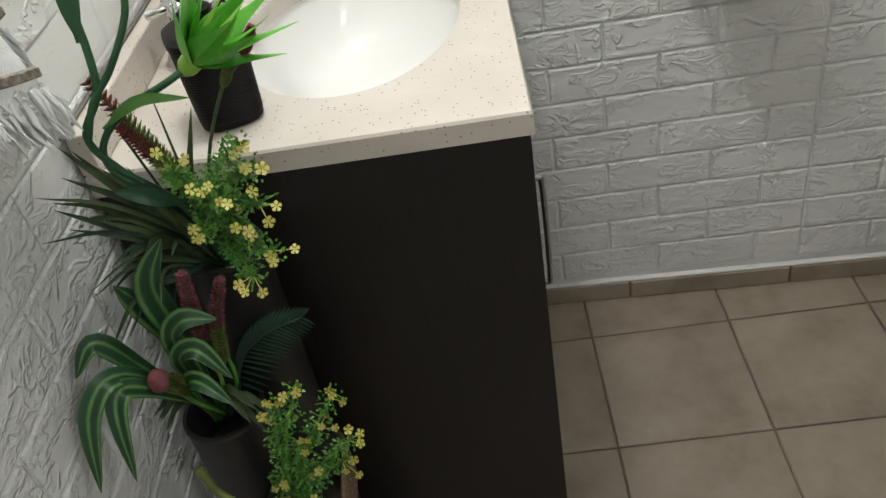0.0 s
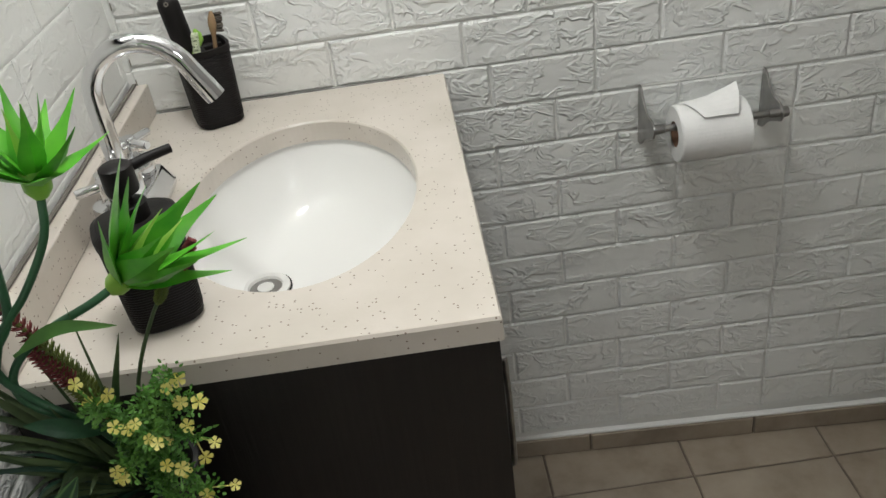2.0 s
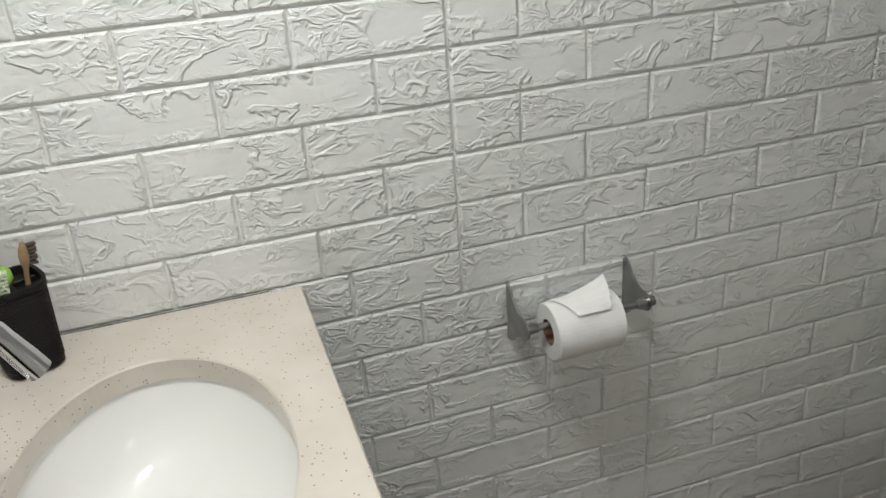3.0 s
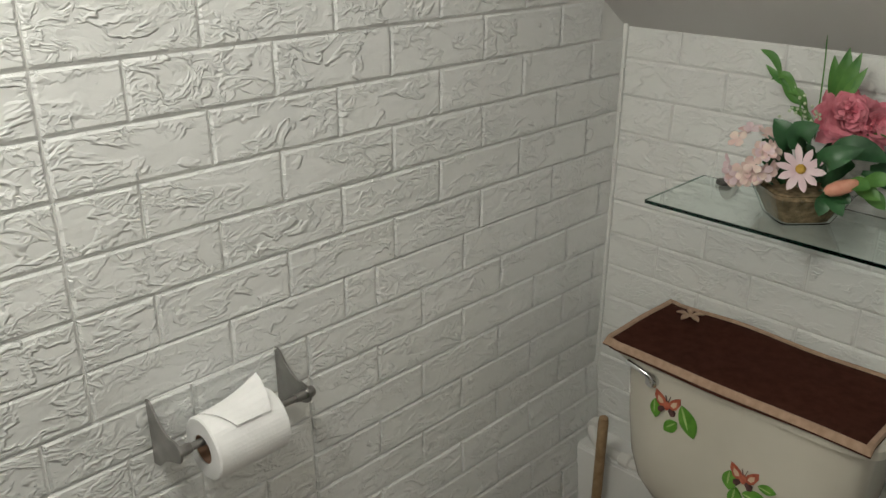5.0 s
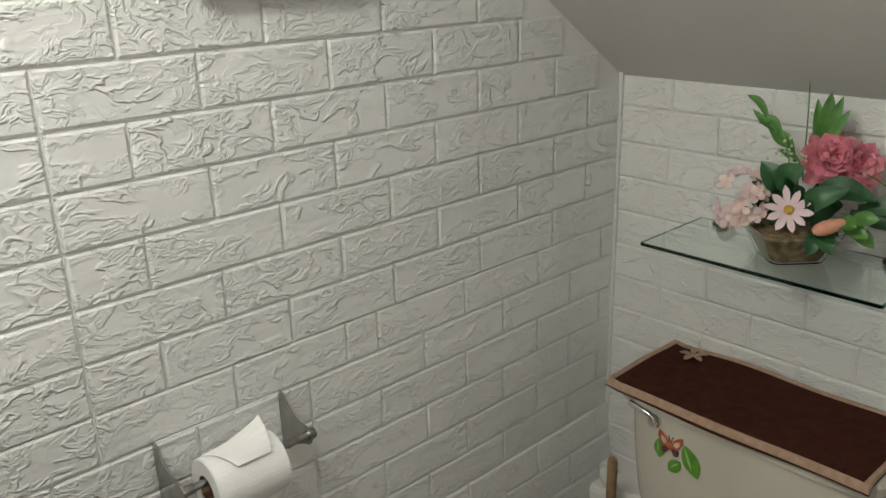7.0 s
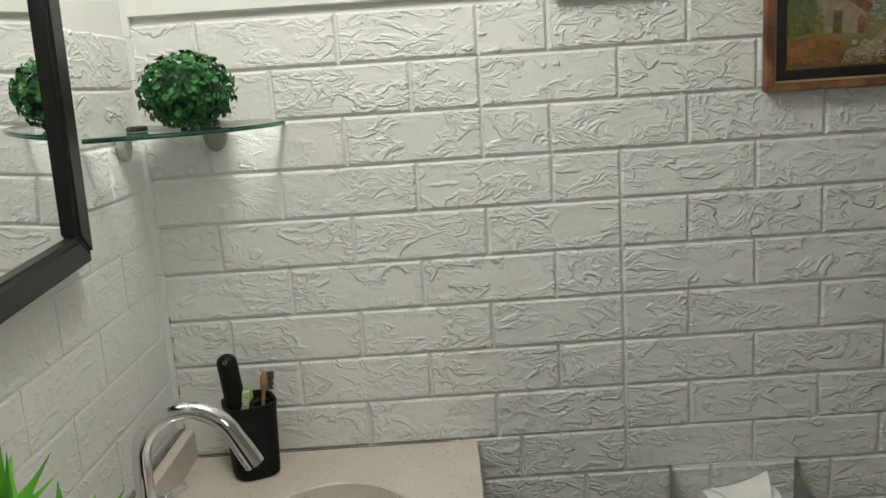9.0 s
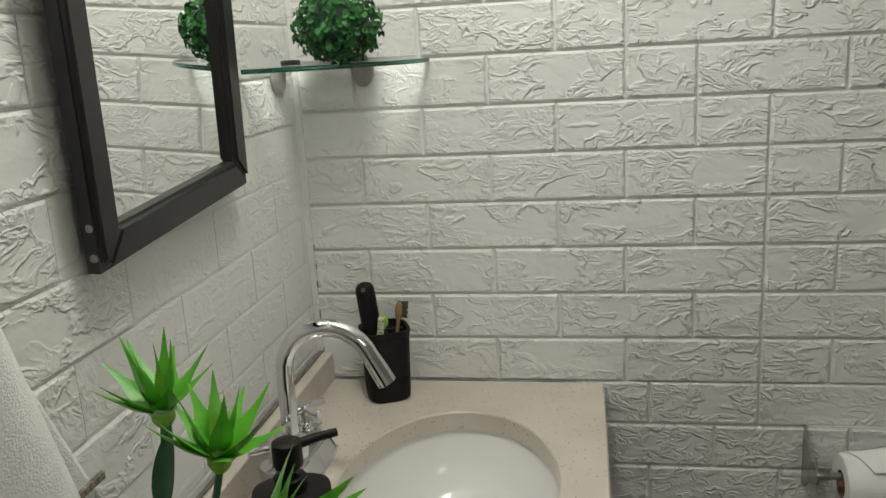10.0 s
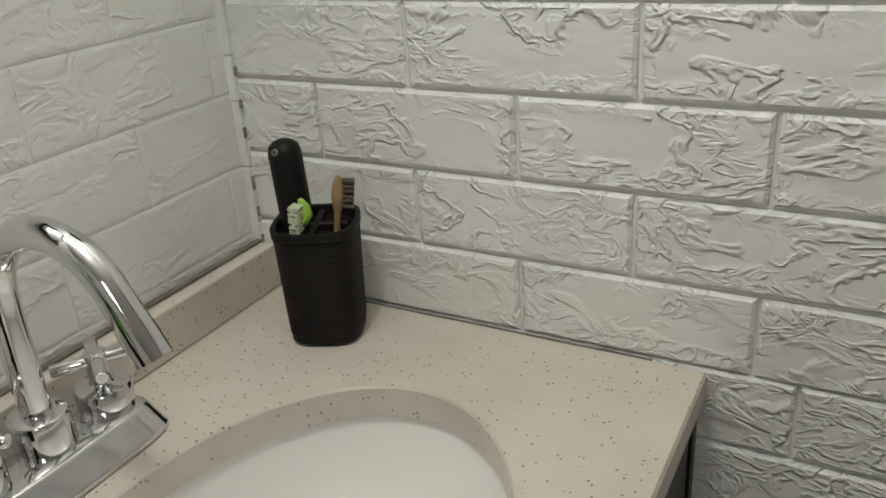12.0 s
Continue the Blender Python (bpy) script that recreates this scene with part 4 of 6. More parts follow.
def toilet():
    ob = thing("toilet", pose(0, 0, 0), "cream porcelain toilet with butterfly stickers on its tank", "toilet")
    rows = [(0.258, 0.100, 1.59), (0.270, 0.130, 1.565), (0.292, 0.160, 1.545), (0.330, 0.184, 1.530), (0.385, 0.199, 1.521), (0.47, 0.208, 1.513), (0.585, 0.213, 1.506)]
    rings = []
    for z, hy, xf in rows:
        rings.append(ring((xf + 1.716) / 2, TY, z, (1.716 - xf) / 2, hy, 56, 6.0))
    part("tank", loft(rings), CREAM, ob, smooth=True)
    lid = [ring(1.609, TY, z, 0.112 - d, 0.231 - d, 56, 7.0) for z, d in ((0.5855, 0.004), (0.588, 0.0), (0.603, 0.0), (0.611, 0.004), (0.613, 0.012))]
    part("tank_lid", loft(lid), CREAM, ob, smooth=False)
    lever = part("flush_lever", lathe([(0.012, -0.002), (0.012, 0.008), (0.009, 0.013), (0.001, 0.014)], 0, 0, 24), CHROME, ob, "chrome flush lever", True)
    lever.matrix_local = pose(1.510, -0.262, 0.566, 0, -90, 0)
    part("lever_arm", tube(curve_points([(0, 0, 0.009), (0.010, -0.0, 0.012), (0.018, 0.022, 0.013), (0.021, 0.044, 0.011), (0.022, 0.050, 0.010)], 12), [0.0055] * 8 + [0.006, 0.0065, 0.0055, 0.003], 12), CHROME, lever, smooth=True)
    sticker(ob, -0.294, 0.530, 1.5080, ((0.017, 0.002, 0.025, 0.014, 260), (-0.014, -0.018, 0.022, 0.016, 310), (-0.018, 0.008, 0.042, 0.022, 241)))
    sticker(ob, -0.443, 0.455, 1.5128, ((0.017, 0.003, 0.026, 0.018, 265), (0.0076, -0.017, 0.027, 0.017, 268), (-0.001, -0.019, 0.031, 0.018, 180), (-0.017, 0.0, 0.021, 0.012, 180)))
    bowl = [(0.002, 0.10, 0.165, 1.35), (0.05, 0.095, 0.16, 1.35), (0.16, 0.095, 0.15, 1.33), (0.22, 0.118, 0.175, 1.29), (0.276, 0.135, 0.20, 1.265), (0.301, 0.137, 0.205, 1.262)]
    part("bowl", loft([ring(cx, TY, z, rx, ry, 48, 2.4) for z, ry, rx, cx in bowl]), CREAM, ob, smooth=True)
    part("pedestal", box(1.42, 1.70, TY - 0.09, TY + 0.09, 0.002, 0.252, 0.03, 4), CREAM, ob)
    part("bowl_shelf", box(1.40, 1.58, TY - 0.115, TY + 0.115, 0.248, 0.294, 0.012, 3), CREAM, ob)
    seat = [ring(1.255, TY, z, 0.205 - d, 0.142 - d, 48, 2.3) for z, d in ((0.302, 0.003), (0.305, 0.0), (0.316, 0.0), (0.319, 0.003))]
    part("seat", loft(seat), CREAM, ob)
    cover = [ring(1.255, TY, z, 0.206 - d, 0.143 - d, 48, 2.3) for z, d in ((0.3205, 0.003), (0.323, 0.0), (0.333, 0.001), (0.338, 0.006), (0.341, 0.03), (0.343, 0.10))]
    part("seat_cover", loft(cover), CREAM, ob, smooth=True)
    hinge = part("hinge_bar", box(1.445, 1.488, TY - 0.085, TY + 0.085, 0.294, 0.328, 0.006, 3), CREAM, ob)
    part("hinge_print", box(1.459, 1.464, TY - 0.026, TY + 0.022, 0.3275, 0.3284), BLACK_FRAME, hinge, "small dark maker's print")
    part("hinge_print", box(1.453, 1.4565, TY - 0.02, TY + 0.016, 0.3275, 0.3284), BLACK_FRAME, hinge)
    part("hinge_print", box(1.4675, 1.4705, TY - 0.004, TY + 0.006, 0.3275, 0.3284), BLACK_FRAME, hinge)


toilet()


def tank_cover():
    ob = thing("tank_cover_cloth", pose(0, 0, 0), "dark brown cloth with tan piping laid over the tank lid", "cloth")
    nx, ny = 16, 34
    x0, x1, y0, y1 = 1.488, 1.712, -0.623, -0.166

    def at(u, v):
        x, y = x0 + (x1 - x0) * u, y0 + (y1 - y0) * v
        z = 0.6165 + 0.0022 * math.sin(9 * v + 3 * u) * math.cos(5 * u + 1)
        if u > 0.75:
            z += (u - 0.75) * 0.018 * (0.5 + 0.5 * math.sin(11 * v))
        if u < 0.06:
            z -= 0.010
        if v > 0.97:
            z += 0.002
        return Vector((x, y, z))

    bm = bmesh.new()
    g = [[bm.verts.new(at(i / nx, j / ny)) for j in range(ny + 1)] for i in range(nx + 1)]
    for i in range(nx):
        for j in range(ny):
            bm.faces.new((g[i][j], g[i + 1][j], g[i + 1][j + 1], g[i][j + 1])).smooth = True
    sheet = part("cloth_sheet", bm, BROWN_CLOTH, ob)
    solid = sheet.modifiers.new("thick", "SOLIDIFY")
    solid.thickness = 0.003
    edge = [at(0, j / ny) for j in range(ny)] + [at(i / nx, 1) for i in range(nx)] + [at(1, 1 - j / ny) for j in range(ny)] + [at(1 - i / nx, 0) for i in range(nx + 1)]
    lip = bmesh.new()
    rings = []
    for p in edge:
        q = Vector((min(max(p.x, x0 + 0.0115), x1 - 0.0115), min(max(p.y, y0 + 0.0115), y1 - 0.0115), p.z + (0.010 if p.x < x0 + 0.01 else 0.001)))
        rings.append([p + Vector((0, 0, 0.0008)), p + (q - p) * 0.25 + Vector((0, 0, 0.0045)), p + (q - p) * 0.75 + Vector((0, 0, 0.0040)), q + Vector((0, 0, 0.0006))])
    loft(rings, False, lip, False)
    part("piping", lip, TAN_CLOTH, ob, "tan padded border", True)
    under = bmesh.new()
    loft([[p + Vector((0.001, 0, -0.0005)), p + Vector((-0.0008, 0, -0.003 - 0.0015 * math.sin(13 * p.y))), p + Vector((0.004, 0, -0.005))] for p in edge[:ny]], False, under, False)
    part("cloth_hem", under, BROWN_CLOTH, ob)
    bow = bmesh.new()
    c = Vector((1.672, -0.232, 0.6225))
    for k in range(5):
        a = k * 1.2566 + 0.5
        d = Vector((math.cos(a), math.sin(a), 0.05))
        blade(bow, [c, c + d * 0.014 + Vector((0, 0, 0.003)), c + d * 0.027], 0.012, 0.1, 6, 0.6, 2)
    b = part("bow", bow, TAN_CLOTH, ob, "small tan fabric flower")
    solid = b.modifiers.new("thick", "SOLIDIFY")
    solid.thickness = 0.002


tank_cover()


def toilet_shelf():
    ob = thing("glass_shelf", pose(0, 0, 0), "clear rectangular glass shelf with a green edge above the toilet", "shelf")
    part("glass_pane", box(1.532, 1.7265, -0.586, -0.197, 0.870, 0.8755), GLASS, ob).visible_shadow = False
    part("polished_edge", box(1.5295, 1.5317, -0.586, -0.197, 0.870, 0.8755, 0.0005, 1), GLASS_EDGE, ob, "green polished front edge")
    for y, s in ((-0.1965, 1), (-0.5865, -1)):
        part("polished_edge", box(1.532, 1.7265, min(y, y + 0.0018 * s), max(y, y + 0.0018 * s), 0.870, 0.8755), GLASS_EDGE, ob)
    for y in (-0.247, -0.537):
        c = clip("clip", pose(1.727, y, 0.870, 0, 0, 90), ob)


toilet_shelf()
CORAL = varied("coral_petal", (0.66, 0.17, 0.23), (0.84, 0.34, 0.40), 60.0, 0.6)
PALE_PINK = varied("pale_pink_petal", (0.70, 0.44, 0.44), (0.80, 0.68, 0.58), 40.0, 0.6)
DAISY_PINK = varied("daisy_petal", (0.72, 0.52, 0.56), (0.80, 0.66, 0.68), 50.0, 0.6)
SALMON = varied("salmon_bud", (0.62, 0.24, 0.16), (0.74, 0.38, 0.27), 50.0, 0.5)
DAISY_EYE = varied("daisy_eye", (0.50, 0.28, 0.04), (0.66, 0.42, 0.08), 200.0, 0.8, 0.001)
BOWL_GLASS = glass("thin_bowl_glass", (0.97, 0.99, 0.98))
bsdf(BOWL_GLASS).inputs["IOR"].default_value = 1.15
MOSS = varied("brown_moss", (0.10, 0.075, 0.035), (0.30, 0.21, 0.12), 90.0, 0.95, 0.002, 300.0)
DARK_LEAF = varied("dark_green_leaf", (0.012, 0.06, 0.02), (0.04, 0.14, 0.045), 30.0, 0.4)
MID_LEAF = varied("mid_green_leaf", (0.05, 0.17, 0.03), (0.13, 0.30, 0.06), 30.0, 0.45)


def frame_on(n):
    n = Vector(n).normalized()
    u = n.orthogonal().normalized()
    return u, n.cross(u), n


def flower(bm, c, n, petals, length, width, lift=0.2, spin=0.0, ruffle=0.0, rng=random):
    u, v, w = frame_on(n)
    for k in range(petals):
        a = spin + 2 * math.pi * k / petals
        d = u * math.cos(a) + v * math.sin(a)
        l = length * (1 + rng.uniform(-0.1, 0.1))
        side = w.cross(d)
        tip = c + d * l * math.cos(lift) + w * l * math.sin(lift) + side * rng.uniform(-ruffle, ruffle)
        mid = c + d * l * 0.5 * math.cos(lift * 0.6) + w * (l * 0.5 * math.sin(lift * 0.6) + rng.uniform(-ruffle, ruffle) * 0.5)
        blade(bm, [c, mid, tip], width * (1 + rng.uniform(-0.1, 0.15)), rng.uniform(-0.2, 0.3), 7, 0.68, 4, w)


def flower_arrangement():
    rng = random.Random(9)
    ob = thing("flower_arrangement", pose(0, 0, 0), "artificial pink flowers and leaves in a square glass bowl", "flowers")
    bx, by, bz, turn = 1.632, -0.405, 0.8758, 0.85
    glassb = [ring(bx, by, bz + z, r, r, 40, 6.0, turn) for r, z in ((0.038, 0.0), (0.042, 0.001), (0.065, 0.052), (0.066, 0.054), (0.0645, 0.054), (0.0415, 0.003), (0.037, 0.0025))]
    part("glass_bowl", loft(glassb), BOWL_GLASS, ob, "clear tapered square glass bowl").visible_shadow = False
    part("moss", loft([ring(bx, by, bz + z, r, r, 24, 5.0, turn) for r, z in ((0.0385, 0.0035), (0.0595, 0.045), (0.052, 0.051), (0.02, 0.054))]), MOSS, ob)
    view = Vector((-0.72, -0.42, 0.5)).normalized()
    base = Vector((bx, by, bz + 0.035))
    # carnation
    c = Vector((1.664, -0.440, 1.034))
    bm = bmesh.new()
    for layer in range(9):
        flower(bm, c - view * 0.006 + view * 0.004 * layer, view + Vector((rng.uniform(-.15, .15), rng.uniform(-.15, .15), 0)), 10 - layer // 2, 0.050 - 0.0042 * layer, 0.028, 0.05 + 0.15 * layer, layer * 0.5, 0.012, rng)
    part("carnation", bm, CORAL, ob, "coral pink ruffled carnation")
    part("stem", tube(curve_points([base, (1.655, -0.44, 0.98), c - view * 0.01], 8), 0.002, 6), STEM_GREEN, ob)
    c2 = Vector((1.680, -0.474, 1.024))
    bm = bmesh.new()
    for layer in range(6):
        flower(bm, c2 + view * 0.003 * layer, view + Vector((0.1, -0.5, 0.0)), 8, 0.042 - 0.005 * layer, 0.026, 0.12 + 0.17 * layer, layer * 0.7, 0.010, rng)
    part("carnation", bm, CORAL, ob, "coral pink ruffled carnation")
    # daisy
    c = Vector((1.590, -0.416, 0.964))
    bm = bmesh.new()
    flower(bm, c, view, 10, 0.037, 0.0118, 0.10, 0.2, 0.001, rng)
    daisy = part("daisy", bm, DAISY_PINK, ob, "pale pink daisy")
    eye = bmesh.new()
    bmesh.ops.create_icosphere(eye, subdivisions=2, radius=0.0078)
    for v in eye.verts:
        v.co = c + view * 0.003 + v.co - view * (v.co.dot(view) * 0.5)
    part("daisy_eye", eye, DAISY_EYE, daisy, "orange yellow middle", True)
    part("stem", tube(curve_points([base, (1.61, -0.41, 0.93), c - view * 0.004], 8), 0.0018, 6), STEM_GREEN, ob)
    # hydrangea
    c = Vector((1.572, -0.345, 0.972))
    for k in range(27):
        bm = bmesh.new()
        d = Vector((rng.uniform(-1, 0.6), rng.uniform(-1, 1), rng.uniform(-0.9, 1))).normalized()
        p = c + Vector((d.x * 0.032, d.y * 0.036, d.z * 0.044))
        flower(bm, p, d + view * 0.8, 4, 0.0155, 0.0125, 0.2, rng.uniform(0, 2), 0.002, rng)
        part("hydrangea_floret", bm, DAISY_PINK if k % 3 == 0 else PALE_PINK, ob)
    part("stem", tube(curve_points([base, (1.60, -0.37, 0.93), c], 8), 0.002, 6), STEM_GREEN, ob)
    # salmon bud
    c, d = Vector((1.585, -0.458, 0.940)), Vector((0.45, -0.62, 0.28)).normalized()
    part("bud", tube([c + d * s for s in (0, 0.006, 0.018, 0.032, 0.044, 0.050)], [0.004, 0.009, 0.0115, 0.0105, 0.007, 0.002], 14), SALMON, ob, "closed salmon lily bud", True)
    part("stem", tube(curve_points([base, (1.62, -0.44, 0.93), c], 6), 0.002, 6), STEM_GREEN, ob)

    def leaf(ctrl, w, mat, fold=0.25, shape=0.5):
        bm = bmesh.new()
        blade(bm, ctrl, w, fold, 9, shape, 4, view)
        part("leaf", bm, mat, ob)

    top = Vector((1.662, -0.425, 1.03))
    for dy, dz, w in ((0.0, 0.105, 0.026), (-0.018, 0.10, 0.022), (0.020, 0.092, 0.020), (-0.03, 0.08, 0.018)):
        leaf([top, top + Vector((0.0, dy * 0.4, dz * 0.5)), top + Vector((0.01, dy, dz))], w, MID_LEAF)
    t2 = Vector((1.655, -0.400, 1.02))
    for k in range(6):
        q = t2 + Vector((0.0, 0.012 * k, 0.012 * k))
        leaf([q, q + Vector((-0.002, 0.018, 0.012 + 0.003 * (k % 2) * 6)), q + Vector((0, 0.042, 0.020 + 0.010 * (k % 3)))], 0.013, MID_LEAF)
    leaf([(1.62, -0.385, 0.985), (1.60, -0.385, 1.005), (1.60, -0.36, 1.03)], 0.040, DARK_LEAF)
    leaf([(1.63, -0.40, 0.985), (1.605, -0.40, 1.01), (1.61, -0.425, 1.030)], 0.042, DARK_LEAF)
    leaf([(1.63, -0.43, 0.97), (1.63, -0.47, 1.000), (1.65, -0.520, 0.985)], 0.038, DARK_LEAF)
    leaf([(1.63, -0.43, 0.96), (1.60, -0.45, 0.985), (1.62, -0.490, 1.005)], 0.036, DARK_LEAF)
    leaf([(1.660, -0.490, 0.968), (1.668, -0.535, 0.978), (1.682, -0.580, 0.998)], 0.034, DARK_LEAF, 0.15)
    leaf([(1.66, -0.480, 0.958), (1.66, -0.520, 0.955), (1.665, -0.552, 0.945)], 0.032, DARK_LEAF)
    for p, q in (((1.61, -0.45, 0.935), (1.60, -0.485, 0.905)), ((1.61, -0.45, 0.93), (1.59, -0.455, 0.90)), ((1.63, -0.48, 0.945), (1.62, -0.525, 0.935)), ((1.63, -0.49, 0.955), (1.625, -0.535, 0.965)), ((1.62, -0.47, 0.95), (1.60, -0.515, 0.955)), ((1.64, -0.49, 0.94), (1.635, -0.530, 0.918)), ((1.62, -0.455, 0.93), (1.605, -0.490, 0.925))):
        p, q = Vector(p), Vector(q)
        leaf([p, (p + q) / 2 + view * 0.006, q], 0.024, MID_LEAF if p.y < -0.465 else DARK_LEAF)
    for k in range(16):
        a = rng.uniform(0, 6.28)
        if 2.6 < a < 4.6:
            a += 2.0
        p = base + Vector((0.03 * math.cos(a), 0.03 * math.sin(a), rng.uniform(0.01, 0.03)))
        q = p + Vector((0.035 * math.cos(a), 0.04 * math.sin(a), rng.uniform(0.02, 0.07)))
        leaf([p, (p + q) / 2 + Vector((0, 0, 0.012)), q], 0.026, DARK_LEAF)
    # thin arching grass and tiny white sprays
    for ctrl in ([(1.64, -0.41, 1.0), (1.655, -0.40, 1.10), (1.67, -0.39, 1.15)], [(1.65, -0.44, 0.99), (1.66, -0.49, 1.02), (1.68, -0.54, 0.99)], [(1.64, -0.40, 0.98), (1.63, -0.38, 1.06), (1.64, -0.36, 1.09)]):
        part("grass_stalk", tube(curve_points(ctrl, 10), [0.0012] * 9 + [0.0003], 5), MID_LEAF, ob)
    spray = bmesh.new()
    for k in range(40):
        z = rng.choice([(1.625, -0.392, 1.045), (1.69, -0.53, 1.02)])
        p = Vector(z) + Vector((rng.gauss(0, 0.010), rng.gauss(0, 0.012), rng.gauss(0, 0.014)))
        bmesh.ops.create_icosphere(spray, subdivisions=1, radius=0.0028, matrix=Matrix.Translation(p))
    tagged(part("white_spray", spray, BRISTLE, ob, "tiny off-white blossom spray"), kind="stuff")


flower_arrangement()


def plunger():
    ob = thing("plunger", pose(1.602, -0.112, 0.001), "plunger with a plain wooden handle beside the toilet", "plunger")
    part("stick", tube([(0, 0, 0.06), (0, 0, 0.20), (0, 0, 0.362), (0, 0, 0.371), (0, 0, 0.375)], [0.0105, 0.0105, 0.0105, 0.009, 0.004], 18), BAMBOO, ob, smooth=True)
    part("rubber_cup", lathe([(0.055, 0.0), (0.056, 0.006), (0.050, 0.03), (0.032, 0.052), (0.016, 0.058), (0.015, 0.085), (0.0108, 0.086)], 0, 0, 32), CARD, ob, smooth=True)


plunger()
PVC = varied("white_pvc", (0.72, 0.70, 0.66), (0.80, 0.78, 0.74), 20.0, 0.35)
BLUE = varied("light_blue_plastic", (0.12, 0.36, 0.55), (0.20, 0.48, 0.68), 30.0, 0.4)


def water_pipe():
    ob = thing("water_pipe", pose(0, 0, 0), "white plastic supply pipe with a valve beside the toilet", "pipe")
    part("pipe", tube(curve_points([(1.729, -0.028, 0.262), (1.69, -0.032, 0.262), (1.665, -0.06, 0.258), (1.66, -0.11, 0.252), (1.66, -0.20, 0.250)], 16), 0.011, 14), PVC, ob, smooth=True)
    part("valve", tube([(1.715, -0.029, 0.262), (1.712, -0.029, 0.262), (1.690, -0.031, 0.262), (1.688, -0.031, 0.262)], [0.013, 0.018, 0.018, 0.013], 16), PVC, ob)
    part("coupling", tube([(1.660, -0.125, 0.2515), (1.660, -0.128, 0.2515), (1.660, -0.150, 0.251), (1.660, -0.152, 0.251)], [0.012, 0.016, 0.016, 0.012], 16), PVC, ob)


water_pipe()
brush_ob = thing("toilet_brush", pose(1.645, -0.165, 0.0), "light blue curved toilet brush handle standing behind the bowl", "brush")
part("handle", tube(curve_points([(0, -0.03, 0.01), (0.0, -0.02, 0.08), (0, 0.005, 0.125), (0, 0.035, 0.142), (0, 0.050, 0.142)], 18), [0.007] * 16 + [0.0065, 0.004], 14), BLUE, brush_ob, smooth=True)
part("holder", lathe([(0.036, 0.0), (0.038, 0.004), (0.032, 0.05), (0.030, 0.05), (0.034, 0.006)], 0, -0.03, 28), BLUE, brush_ob, smooth=True)


def waste_bin():
    ob = thing("waste_bin", pose(1.605, -0.712, 0.001), "black plastic waste bin with a lipped rim beside the toilet", "bin")
    out = [ring(0, 0, z, rx, ry, 40, 7.0) for z, rx, ry in ((0, 0.075, 0.052), (0.004, 0.078, 0.055), (0.335, 0.092, 0.064), (0.338, 0.098, 0.068), (0.362, 0.100, 0.070), (0.365, 0.098, 0.068), (0.362, 0.090, 0.060), (0.345, 0.086, 0.056), (0.03, 0.072, 0.048))]
    part("body", loft(out), BLACK, ob)
    part("bin_liner", loft([ring(0, 0, z, rx, ry, 40, 5.0) for z, rx, ry in ((0.335, 0.082, 0.052), (0.25, 0.07, 0.045), (0.20, 0.03, 0.02))]), VASE, ob, "dark bin liner")


waste_bin()


